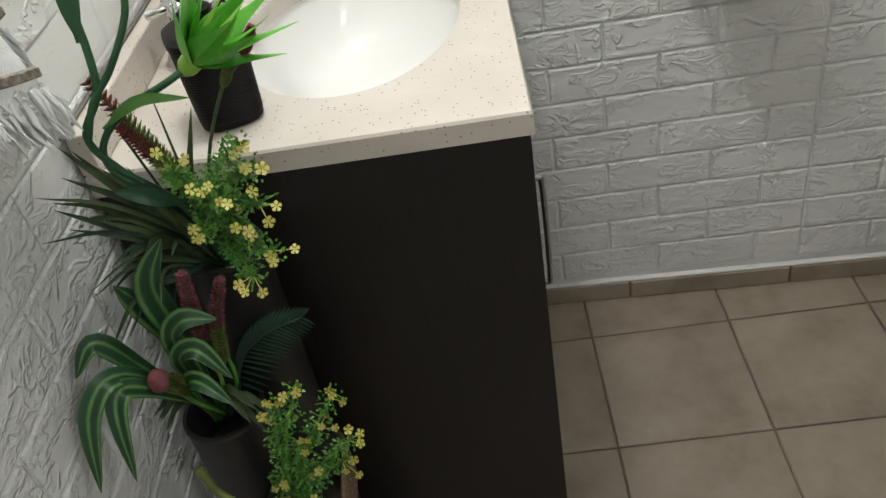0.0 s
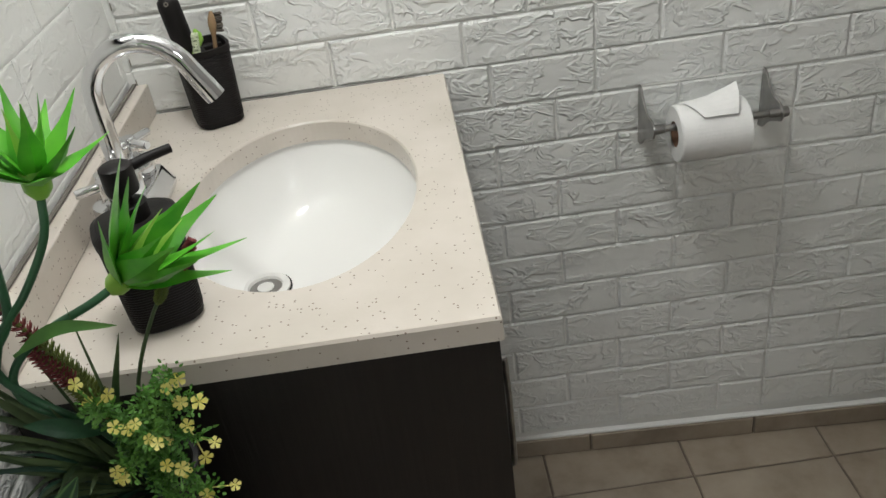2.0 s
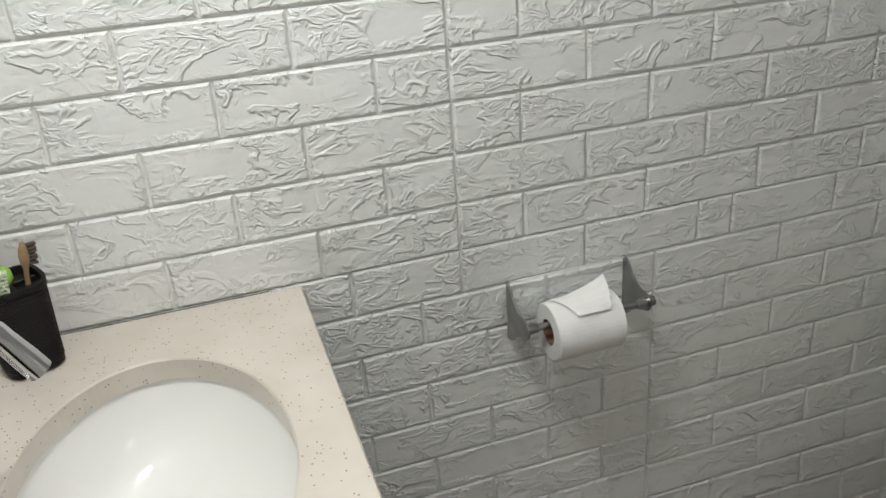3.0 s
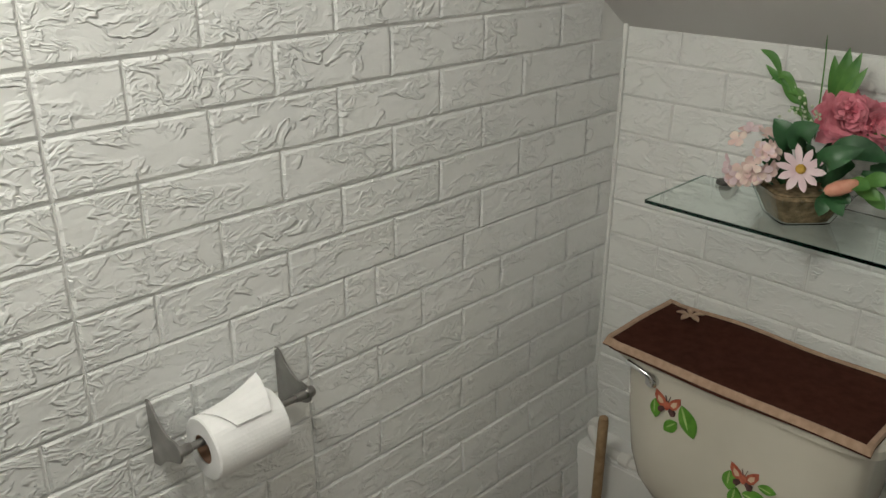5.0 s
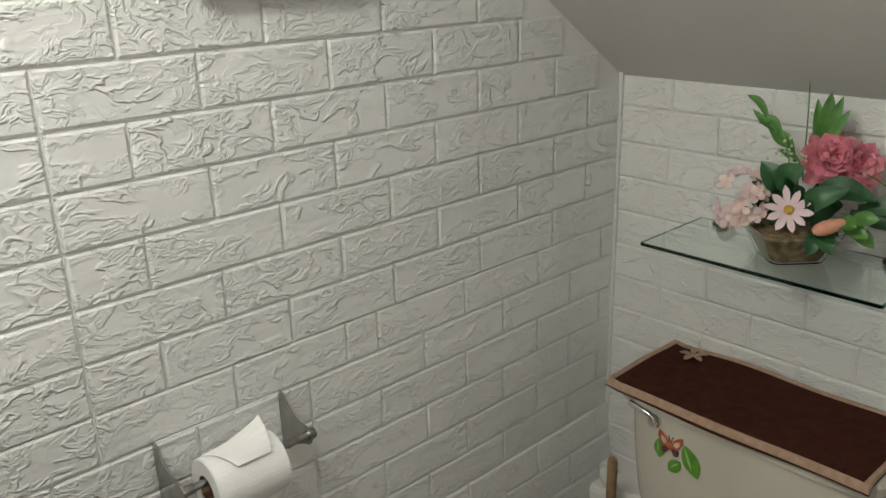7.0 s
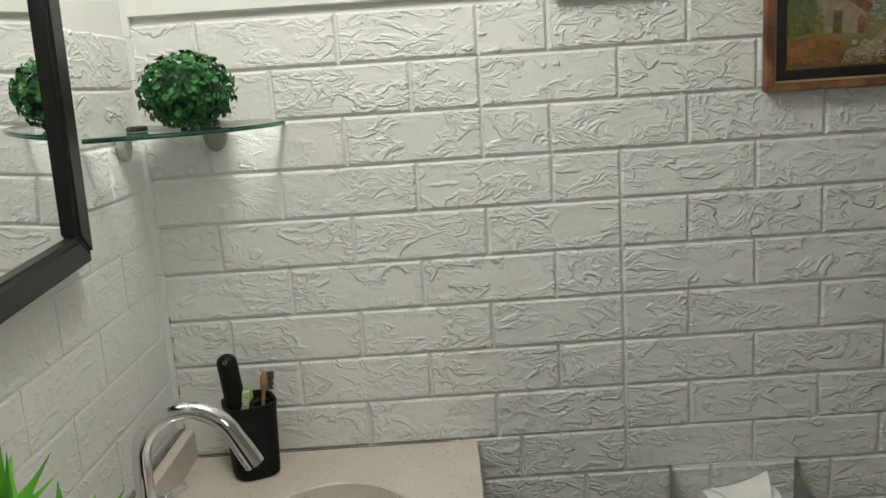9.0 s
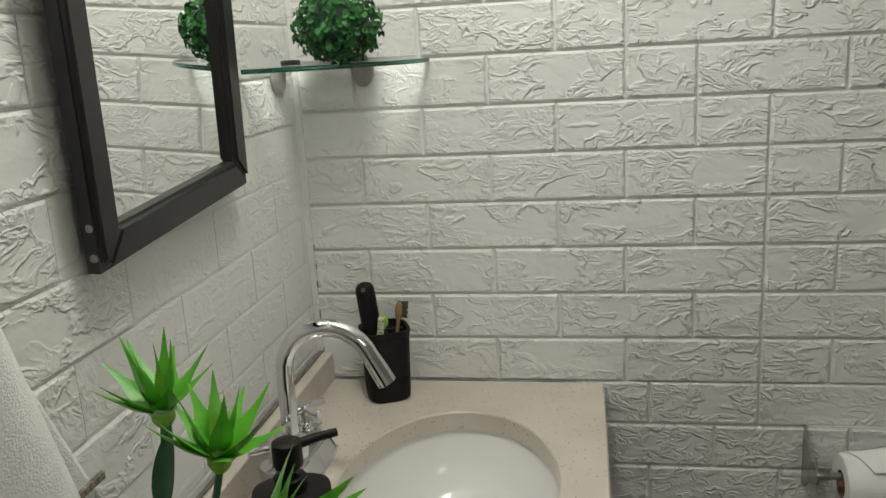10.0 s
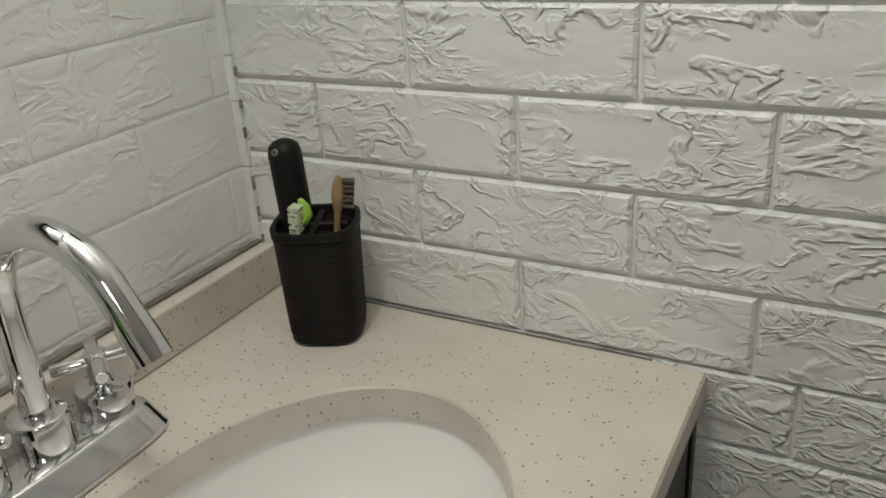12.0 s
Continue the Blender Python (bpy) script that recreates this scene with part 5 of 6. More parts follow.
# ---- towel ----
def towel():
    ob = thing("hand_towel", pose(0, 0, 0), "white terry hand towel with braided bands and a fluffy hem", "towel")
    rng = random.Random(3)

    def sheet(name, top_l, top_r, low_l, low_r, depth, phase, folds, x_off):
        n, k = 22, 30
        bm = bmesh.new()
        rows = []
        for i in range(n + 1):
            u = i / n
            l = Vector(top_l).lerp(Vector(low_l), u)
            r = Vector(top_r).lerp(Vector(low_r), u)
            row = []
            for j in range(k + 1):
                v = j / k
                p = l.lerp(r, v)
                wave = math.sin(v * math.pi * folds + phase) * depth * (0.35 + 0.65 * u)
                p = p + Vector((x_off + wave + 0.012 * math.sin(math.pi * v), 0, 0.004 * math.sin(v * 7 + phase)))
                row.append(p)
            rows.append(row)
        g = [[bm.verts.new(p) for p in row] for row in rows]
        for i in range(n):
            for j in range(k):
                bm.faces.new((g[i][j], g[i][j + 1], g[i + 1][j + 1], g[i + 1][j])).smooth = True
        cloth = part(name, bm, TERRY, ob)
        s = cloth.modifiers.new("thick", "SOLIDIFY")
        s.thickness = 0.006
        low = rows[n]
        band = bmesh.new()
        line = [p + Vector((0.0055, 0, 0.030)) for p in low]
        loft([[p + Vector((0, 0, d)) + Vector((q, 0, 0)) for d, q in ((-0.0045, 0.0), (-0.003, 0.0022), (0.003, 0.0022), (0.0045, 0.0))] for p in line], False, band, False)
        part("braided_band", band, TRIM_CORD, cloth, "dark and cream braided band")
        fringe = bmesh.new()
        for q in range(560):
            v = rng.random() * (k - 1)
            a = int(v)
            p = low[a].lerp(low[a + 1], v - a) + Vector((rng.uniform(-0.007, 0.007), 0, rng.uniform(0.0, 0.022)))
            tip = p + Vector((rng.uniform(-0.008, 0.012), rng.uniform(-0.006, 0.008), -rng.uniform(0.014, 0.034)))
            tube([p, (p + tip) / 2 + Vector((rng.uniform(-0.003, 0.003), rng.uniform(-0.002, 0.002), 0)), tip], [0.0024, 0.0020, 0.0006], 5, fringe)
        tagged(part("fluffy_hem", fringe, FLUFF, cloth), "soft fringed hem", kind="stuff")

    sheet("back_fold", (0.016, -0.79, 1.165), (0.016, -0.725, 1.17), (0.024, -0.78, 0.985), (0.026, -0.642, 0.975), 0.008, 0.4, 2.0, 0.0)
    sheet("front_fold", (0.034, -0.82, 1.165), (0.034, -0.735, 1.17), (0.052, -0.85, 1.015), (0.056, -0.688, 0.940), 0.011, 1.3, 2.5, 0.0)
    rack = thing("towel_hook", pose(0.0, -0.735, 1.165), "chrome towel post with a ball tip fixed to the wall", "towel rail")
    part("rosette", tube([(0.001, 0, 0.0), (0.006, 0, 0.0), (0.009, 0, 0.0)], [0.020, 0.020, 0.012], 24), CHROME, rack, smooth=True)
    part("arm", tube([(0.006, 0, 0.0), (0.030, 0, 0.0)], 0.006, 14), CHROME, rack, smooth=True)
    part("post", tube([(0.030, 0, -0.035), (0.030, 0, -0.030), (0.030, 0, 0.018), (0.030, 0, 0.0185), (0.030, 0, 0.022), (0.030, 0, 0.0225), (0.030, 0, 0.026)], [0.008, 0.0105, 0.0105, 0.013, 0.013, 0.006, 0.005], 22), CHROME, rack, smooth=True)
    ball = bmesh.new()
    bmesh.ops.create_uvsphere(ball, u_segments=24, v_segments=16, radius=0.0085, matrix=Matrix.Translation((0.030, 0, 0.034)))
    part("ball_tip", ball, CHROME, rack, smooth=True)


towel()


# ---- tied vases and their plants ----
VASES = ((0.125, -0.634, 0.040, 0.745), (0.085, -0.700, 0.043, 0.585), (0.142, -0.757, 0.031, 0.490))   # x, y, radius, height


def vase_bundle():
    ob = thing("vase_bundle", pose(0, 0, 0), "three charcoal cylinder vases of stepped height tied with jute rope", "vase")
    for x, y, r, h in VASES:
        part("vase", lathe([(r - 0.004, 0.001), (r - 0.001, 0.003), (r, 0.010), (r, h - 0.006), (r + 0.0012, h - 0.003), (r, h), (r - 0.004, h + 0.0005), (r - 0.006, h - 0.003), (r - 0.007, h - 0.06), (0.002, h - 0.062)], x, y, 44), VASE, ob, smooth=True)
    rng = random.Random(11)
    for k in range(8):
        z, tilt = 0.348 + 0.0085 * k, rng.uniform(-0.05, 0.05)
        pts = []
        for i in range(73):
            a = 2 * math.pi * i / 72
            d = Vector((math.cos(a), math.sin(a)))
            x, y, r, h = max(VASES, key=lambda q: q[0] * d.x + q[1] * d.y + q[2])
            pts.append(Vector((x + (r + 0.0042) * d.x, y + (r + 0.0042) * d.y, z + tilt * (x + r * d.x - 0.12) + 0.0015 * math.sin(5 * a + k))))
        part("rope", tube(pts, 0.0036, 8), JUTE, ob, smooth=True)
    strand = curve_points([(0.168, -0.762, 0.492), (0.177, -0.764, 0.475), (0.181, -0.764, 0.44), (0.182, -0.760, 0.40), (0.180, -0.752, 0.36)], 20)
    part("rope_end", tube(strand, 0.0032, 8), JUTE, ob, smooth=True)


vase_bundle()


def spiked_leaf(bm, c, d, length, width, bend, up):
    """A thick pointed succulent leaf."""
    d = d.normalized()
    side = d.cross(up)
    side = side.normalized() if side.length > 1e-3 else d.orthogonal().normalized()
    nrm = side.cross(d)
    rings = []
    for i in range(9):
        u = i / 8
        w = width * 0.5 * (0.55 + 0.45 * math.sin(math.pi * min(u * 1.5, 1))) * (1 - u ** 1.7) ** 0.9 + 0.0003
        p = c + d * length * u + nrm * bend * length * (u ** 2)
        t = w * 0.38
        rings.append([p + side * w, p + nrm * t * 0.3, p - side * w, p - nrm * t])
    loft(rings, True, bm)


def succulent_head(parent, c, axis, size, seed, close=0.0):
    rng = random.Random(seed)
    c, axis = Vector(c), Vector(axis).normalized()
    u, v, w = frame_on(axis)
    head = part("rosette_heart", tube([c - axis * 0.006, c, c + axis * 0.012, c + axis * 0.02], [0.005, 0.009, 0.010, 0.004], 12), LIME_PALE, parent, smooth=True)
    for n, lift, l, wid, mat in ((5, 0.34, 0.98, 0.030, LIME), (4, 0.66, 1.05, 0.031, LIME), (4, 0.98, 1.0, 0.027, LIME), (2, 1.36, 0.85, 0.018, LIME_PALE)):
        spin = rng.uniform(0, 6)
        for k in range(n):
            a = spin + 2 * math.pi * k / n + rng.uniform(-0.15, 0.15)
            lf = min(lift + close * (1.4 - lift), 1.5) + rng.uniform(-0.16, 0.16)
            d = (u * math.cos(a) + v * math.sin(a)) * math.cos(lf) + w * math.sin(lf)
            bm = bmesh.new()
            spiked_leaf(bm, c + axis * 0.006 + d * 0.004, d, size * l * rng.uniform(0.85, 1.12), wid * size / 0.085, rng.uniform(0.03, 0.16), w)
            part("leaf", bm, mat, head, smooth=True)
    return head


def succulent():
    ob = thing("artificial_succulent", pose(0, 0, 0), "artificial lime green succulent on three curling stems in the tall vase", "plant")
    root = (0.128, -0.640, 0.72)
    a = curve_points([root, (0.122, -0.665, 0.815), (0.084, -0.672, 0.868), (0.070, -0.675, 0.906), (0.094, -0.674, 0.942), (0.099, -0.668, 0.975), (0.097, -0.655, 1.02), (0.092, -0.637, 1.056)], 40)
    b = curve_points([(0.071, -0.675, 0.904), (0.088, -0.676, 0.935), (0.112, -0.672, 0.960), (0.137, -0.664, 0.997), (0.144, -0.657, 1.028)], 26)
    c = curve_points([root, (0.126, -0.662, 0.805), (0.110, -0.668, 0.835), (0.081, -0.672, 0.862), (0.075, -0.672, 0.885), (0.087, -0.670, 0.906), (0.110, -0.664, 0.922), (0.142, -0.652, 0.932), (0.159, -0.642, 0.938)], 40)
    part("stem", tube(a, [0.0033] * 30 + [0.0030] * 10, 10), STEM_GREEN, ob, smooth=True)
    part("stem", tube(b, 0.0029, 10), STEM_GREEN, ob, smooth=True)
    part("stem", tube(c, 0.0032, 10), STEM_GREEN, ob, smooth=True)
    succulent_head(ob, (0.092, -0.637, 1.056), (-0.02, -0.1, 1.0), 0.060, 1, 0.12)
    succulent_head(ob, (0.144, -0.657, 1.030), (0.12, -0.05, 1.0), 0.061, 2, 0.12)
    succulent_head(ob, (0.160, -0.641, 0.938), (0.80, -0.02, 0.62), 0.084, 4, 0.42)
    for ctrl, w in (([(0.098, -0.672, 0.985), (0.108, -0.674, 1.03), (0.120, -0.676, 1.072)], 0.017), ([(0.085, -0.672, 0.910), (0.125, -0.676, 0.932), (0.168, -0.680, 0.930)], 0.010), ([(0.125, -0.665, 0.82), (0.10, -0.68, 0.845), (0.075, -0.685, 0.856)], 0.016)):
        bm = bmesh.new()
        blade(bm, ctrl, w, 0.35, 12, 0.45, 4, (0.2, -1, 0.4))
        part("stem_leaf", bm, MID_LEAF if ctrl[0][2] > 0.9 and ctrl[0][0] < 0.09 else STEM_GREEN, ob)


succulent()


def bristle_spike(parent, name, ctrl, radius, mats, split, seed, label=""):
    """A bristly flower spike; mats change at split of its length."""
    rng = random.Random(seed)
    pts = curve_points(ctrl, 26)
    spike = part(name, tube(pts, [0.0018] * 25 + [0.0005], 6), OLIVE_SPIKE, parent, label)
    sets = [bmesh.new(), bmesh.new()]
    for i in range(1, 26):
        t = (pts[min(i + 1, 25)] - pts[i - 1]).normalized()
        o = t.orthogonal().normalized()
        u = i / 25
        r = radius * (0.55 + 0.45 * math.sin(math.pi * (0.15 + 0.75 * u)))
        for k in range(14):
            a = k * 0.4488 + i * 0.22
            d = (Matrix.Rotation(a, 3, t) @ o) * 0.9 + t * 0.65
            tip = pts[i] + d.normalized() * r * rng.uniform(0.8, 1.1)
            tube([pts[i], pts[i].lerp(tip, 0.6), tip], [0.0007, 0.0009, 0.0003], 4, sets[0 if u < split else 1])
    for bm, m in zip(sets, mats):
        if len(bm.verts):
            tagged(part("bristles", bm, m, spike), kind="stuff")
        else:
            bm.free()


def grass_plant():
    rng = random.Random(21)
    ob = thing("artificial_grass", pose(0, 0, 0), "dark artificial grass with red bristly spikes in the tall vase", "plant")
    root = Vector((0.118, -0.634, 0.735))
    tips = [(0.046, -0.682, 0.905, 0.014), (0.030, -0.700, 0.835, 0.010), (0.069, -0.680, 0.880, 0.012), (0.163, -0.672, 0.918, 0.010), (0.133, -0.668, 0.945, 0.004), (0.190, -0.675, 0.862, 0.006),
            (0.030, -0.672, 0.870, 0.014), (0.020, -0.690, 0.850, 0.012), (0.050, -0.690, 0.835, 0.012), (0.060, -0.700, 0.790, 0.010), (0.085, -0.705, 0.800, 0.008), (0.024, -0.668, 0.822, 0.013), (0.105, -0.700, 0.790, 0.007), (0.040, -0.655, 0.885, 0.012)]
    for k, (x, y, z, w) in enumerate(tips):
        tip = Vector((x, y, z))
        start = root + Vector((rng.uniform(-0.02, 0.02), rng.uniform(-0.016, 0.01), 0))
        mid = start.lerp(tip, 0.5) + Vector((rng.uniform(-0.006, 0.006), -0.006, 0.030 if z < 0.83 else 0.012))
        bm = bmesh.new()
        blade(bm, [start, mid, tip], w * 0.7, 0.3, 12, 0.4, 2, (0.3, -1, 0.3))
        part("grass_blade", bm, GRASS, ob)
    for k in range(22):
        tip = Vector((rng.uniform(0.010, 0.100), rng.uniform(-0.725, -0.650), rng.uniform(0.70, 0.89)))
        start = root + Vector((rng.uniform(-0.02, 0.02), rng.uniform(-0.016, 0.01), -0.01))
        bm = bmesh.new()
        blade(bm, [start, start.lerp(tip, 0.5) + Vector((-0.006, -0.010, 0.034)), tip], rng.uniform(0.0032, 0.0062), 0.3, 12, 0.4, 2, (0.3, -1, 0.3))
        part("grass_blade", bm, FERN if k % 3 == 0 else GRASS, ob)
    # wide drooping dark blades beside the wall
    for k in range(6):
        a = rng.uniform(2.4, 4.2)
        start = root + Vector((-0.01, 0, -0.01))
        reach = rng.uniform(0.05, 0.095)
        tip = Vector((max(0.010, start.x + reach * math.cos(a)), min(start.y + reach * math.sin(a) * 0.7, -0.608), start.z + rng.uniform(-0.10, 0.06)))
        bm = bmesh.new()
        blade(bm, [start, start.lerp(tip, 0.5) + Vector((0, -0.004, 0.045)), tip], rng.uniform(0.007, 0.012), 0.3, 10, 0.5, 2, (0.4, -1, 0.4))
        part("grass_blade", bm, FERN if k % 2 else GRASS, ob)
    bristle_spike(ob, "red_spike", [(0.128, -0.655, 0.835), (0.112, -0.662, 0.885), (0.086, -0.662, 0.946)], 0.011, (OLIVE_SPIKE, RED_SPIKE), 0.74, 1, "olive bristly spike with a red tip")
    bristle_spike(ob, "red_spike", [(0.132, -0.665, 0.830), (0.118, -0.668, 0.868), (0.098, -0.668, 0.906)], 0.011, (OLIVE_SPIKE, RED_SPIKE), 0.6, 2, "olive bristly spike with a red tip")
    stalk = curve_points([(0.135, -0.640, 0.74), (0.142, -0.640, 0.83), (0.176, -0.634, 0.905), (0.205, -0.632, 0.936)], 16)
    part("stalk", tube(stalk, 0.0016, 6), GRASS, ob)
    bristle_spike(ob, "red_spike", [(0.205, -0.632, 0.936), (0.212, -0.630, 0.946), (0.219, -0.629, 0.958)], 0.0065, (RED_SPIKE, RED_SPIKE), 0.5, 3, "small crimson bristly spike")
    bristle_spike(ob, "seed_head", [(0.181, -0.634, 0.912), (0.186, -0.634, 0.920), (0.190, -0.634, 0.928)], 0.006, (OLIVE_SPIKE, OLIVE_SPIKE), 0.5, 4)
    part("stalk", tube(curve_points([(0.120, -0.640, 0.74), (0.105, -0.655, 0.82), (0.092, -0.662, 0.90)], 14), 0.0014, 6), GRASS, ob)


grass_plant()


def small_flower(bm, c, n, r, rng):
    u, v, w = frame_on(n)
    spin = rng.uniform(0, 6)
    for k in range(5):
        a = spin + k * 1.2566
        d = u * math.cos(a) + v * math.sin(a)
        s = w.cross(d)
        pts = [c, c + d * r * 0.40 + s * r * 0.22 + w * r * 0.15, c + d * r * 0.88 + s * r * 0.44 + w * r * 0.22, c + d * r * 1.14 + w * r * 0.2, c + d * r * 0.88 - s * r * 0.44 + w * r * 0.22, c + d * r * 0.40 - s * r * 0.22 + w * r * 0.15]
        vs = [bm.verts.new(p) for p in pts]
        bm.faces.new(vs)


def yellow_bush(name, root, ends, petal, label, seed, leaves, flower_r):
    rng = random.Random(seed)
    ob = thing(name, pose(0, 0, 0), label, "plant")
    root = Vector(root)
    foliage = bmesh.new()
    view = Vector((0.3, -0.8, 0.5))
    for e in ends:
        e = Vector(e)
        mid = root.lerp(e, 0.5) + Vector((rng.uniform(-0.006, 0.006), rng.uniform(-0.01, 0), 0.022))
        pts = curve_points([root, mid, e], 14)
        branch = part("branch", tube(pts, [0.0017] * 10 + [0.0012] * 4, 6), SMALL_GREEN, ob)
        for i in range(leaves):
            u = 0.25 + 0.75 * rng.random()
            j = min(int(u * 13), 12)
            p = pts[j].lerp(pts[j + 1], u * 13 - j)
            d = Vector((rng.uniform(-1, 1), rng.uniform(-1, 0.5), rng.uniform(-0.6, 1))).normalized()
            q = p + d * rng.uniform(0.001, 0.012)
            n = (view + Vector((rng.uniform(-.7, .7), rng.uniform(-.7, .7), rng.uniform(-.7, .7)))).normalized()
            s = n.cross(d).normalized() * rng.uniform(0.0009, 0.0014)
            l = d * rng.uniform(0.0032, 0.0052)
            dip = n * rng.uniform(-0.0006, 0.0009)
            vs = [foliage.verts.new(z) for z in (q, q + l * 0.3 + s, q + l * 0.65 + s * 0.85 + dip, q + l + dip * 2, q + l * 0.65 - s * 0.85 + dip, q + l * 0.3 - s)]
            foliage.faces.new(vs)
            if i % 4 == 0:
                tube([p, q], 0.0006, 4, foliage)
        for i in range(3):
            c = e + Vector((rng.gauss(0, 0.0085), rng.gauss(0, 0.006) - 0.004, rng.gauss(0, 0.0085)))
            bm = bmesh.new()
            small_flower(bm, c, view + Vector((rng.uniform(-.5, .5), rng.uniform(-.4, .4), rng.uniform(-.5, .5))), flower_r * rng.uniform(0.8, 1.15), rng)
            tube([pts[-2], c], 0.0006, 4, bm)
            part("blossom", bm, petal, branch)
    tagged(part("foliage", foliage, SMALL_GREEN, ob), kind="stuff")


yellow_bush("yellow_flower_bush", (0.138, -0.650, 0.765), [(0.198, -0.695, 0.893), (0.136, -0.695, 0.876), (0.172, -0.702, 0.846), (0.203, -0.700, 0.835), (0.144, -0.705, 0.815), (0.198, -0.706, 0.780), (0.175, -0.708, 0.757), (0.206, -0.692, 0.866), (0.160, -0.702, 0.860), (0.180, -0.700, 0.805)], YELLOW, "artificial bush with yellow blossoms spilling over the tall vase", 31, 340, 0.0050)
yellow_bush("small_yellow_bush", (0.143, -0.757, 0.475), [(0.197, -0.762, 0.678), (0.228, -0.762, 0.659), (0.23, -0.764, 0.593), (0.148, -0.771, 0.552), (0.172, -0.783, 0.526), (0.163, -0.762, 0.634), (0.185, -0.771, 0.602), (0.206, -0.767, 0.62), (0.19, -0.776, 0.561), (0.217, -0.769, 0.565), (0.172, -0.764, 0.661), (0.181, -0.785, 0.506)], YELLOW_DULL, "small artificial bush with dull yellow blossoms in the short vase", 32, 160, 0.0044)


def striped_plant():
    rng = random.Random(41)
    ob = thing("striped_leaf_plant", pose(0, 0, 0), "artificial plant with arching pale-striped leaves in the middle vase", "plant")
    root = Vector((0.085, -0.700, 0.575))
    arcs = [([(0.050, -0.735, 0.690), (0.028, -0.748, 0.742), (0.008, -0.768, 0.722)], 0.021), ([(0.050, -0.760, 0.710), (0.028, -0.800, 0.712), (0.016, -0.832, 0.640)], 0.022), ([(0.058, -0.760, 0.690), (0.046, -0.790, 0.706), (0.042, -0.818, 0.632)], 0.021),
            ([(0.078, -0.700, 0.690), (0.074, -0.700, 0.760), (0.104, -0.700, 0.812)], 0.030), ([(0.070, -0.695, 0.680), (0.052, -0.695, 0.735), (0.040, -0.698, 0.765)], 0.024), 
            ([(0.085, -0.735, 0.690), (0.112, -0.745, 0.718), (0.134, -0.748, 0.676)], 0.020), ([(0.082, -0.725, 0.700), (0.105, -0.735, 0.745), (0.134, -0.728, 0.735)], 0.022), ([(0.085, -0.74, 0.665), (0.11, -0.76, 0.69), (0.135, -0.77, 0.665)], 0.018)]
    for k, (c, w) in enumerate(arcs):
        bm = bmesh.new()
        blade(bm, [root + Vector((rng.uniform(-0.012, 0.012), rng.uniform(-0.012, 0.012), 0))] + [Vector(p) for p in c], w, 0.22, 18, 0.6, 8, (0.2, -0.8, 0.9))
        part("striped_leaf", bm, STRIPED, ob)
    bristle_spike(ob, "pink_spike", [(0.105, -0.715, 0.690), (0.108, -0.712, 0.735), (0.112, -0.710, 0.775)], 0.0105, (PINK_SPIKE, PINK_SPIKE), 0.5, 5, "dusty pink bristly spike")
    bristle_spike(ob, "pink_spike", [(0.116, -0.715, 0.665), (0.124, -0.712, 0.715), (0.142, -0.710, 0.762)], 0.0105, (OLIVE_SPIKE, PINK_SPIKE), 0.42, 6, "dusty pink bristly spike")
    bud = bmesh.new()
    bmesh.ops.create_icosphere(bud, subdivisions=3, radius=0.0105)
    for v in bud.verts:
        v.co = Vector((0.068, -0.752, 0.690)) + Vector((v.co.x, v.co.y, v.co.z * 1.15)) * (1 + 0.10 * noise.noise(v.co * 260))
    part("red_bud", bud, PINK_SPIKE, ob, "round crimson bristly bud", True)
    bristle_spike(ob, "olive_spike", [(0.085, -0.735, 0.655), (0.082, -0.745, 0.672), (0.076, -0.750, 0.688)], 0.012, (OLIVE_SPIKE, OLIVE_SPIKE), 0.5, 7)
    for ctrl in ([root, (0.115, -0.705, 0.63), (0.118, -0.712, 0.69)], [root, (0.10, -0.705, 0.63), (0.105, -0.715, 0.695)], [root, (0.08, -0.73, 0.63), (0.072, -0.748, 0.678)]):
        part("stalk", tube(curve_points(ctrl, 10), 0.0022, 6), SMALL_GREEN, ob)
    frond = curve_points([(0.098, -0.690, 0.575), (0.118, -0.686, 0.635), (0.150, -0.678, 0.662), (0.188, -0.668, 0.668)], 24)
    rib = part("fern_frond", tube(frond, [0.0016] * 23 + [0.0004], 6), FERN, ob, "dark feathery fern frond")
    pin = bmesh.new()
    for i in range(4, 24):
        t = (frond[min(i + 1, 23)] - frond[i - 1]).normalized()
        for s in (1, -1):
            d = (Vector((0.1, 0.05, 1)) * s + t * 0.9).normalized()
            l = 0.040 * math.sin(math.pi * (0.18 + 0.72 * i / 24))
            blade(pin, [frond[i], frond[i] + d * l * 0.5, frond[i] + d * l + Vector((0, 0, -0.003))], 0.0036, 0.2, 5, 0.4, 2, (0, -1, 0.2))
    part("pinnae", pin, FERN, rib)
    low = bmesh.new()
    for k in range(9):
        a = rng.uniform(3.6, 6.4)
        tip = root + Vector((0.065 * math.cos(a), 0.055 * math.sin(a), rng.uniform(-0.01, 0.05)))
        blade(low, [root, root.lerp(tip, 0.5) + Vector((0, 0, 0.035)), tip], 0.009, 0.3, 8, 0.45, 2, (0, -0.6, 1))
    part("low_leaves", low, GRASS, ob)


striped_plant()
stick = thing("bamboo_cane", pose(0, 0, 0), "pale green bent plastic cane leaning across the vases", "cane")
part("cane", tube(curve_points([(0.075, -0.776, 0.588), (0.086, -0.785, 0.562), (0.106, -0.794, 0.548), (0.110, -0.795, 0.547), (0.130, -0.794, 0.540), (0.156, -0.790, 0.537)], 24), [0.004] * 11 + [0.0055, 0.0062, 0.0055] + [0.0055] * 10, 10), OLIVE_SPIKE, stick, smooth=True)


# ---- bricks and tiles ----
PITCH, ROW = 0.09625, 0.0703        # half a brick, one course
brick_meshes = {}


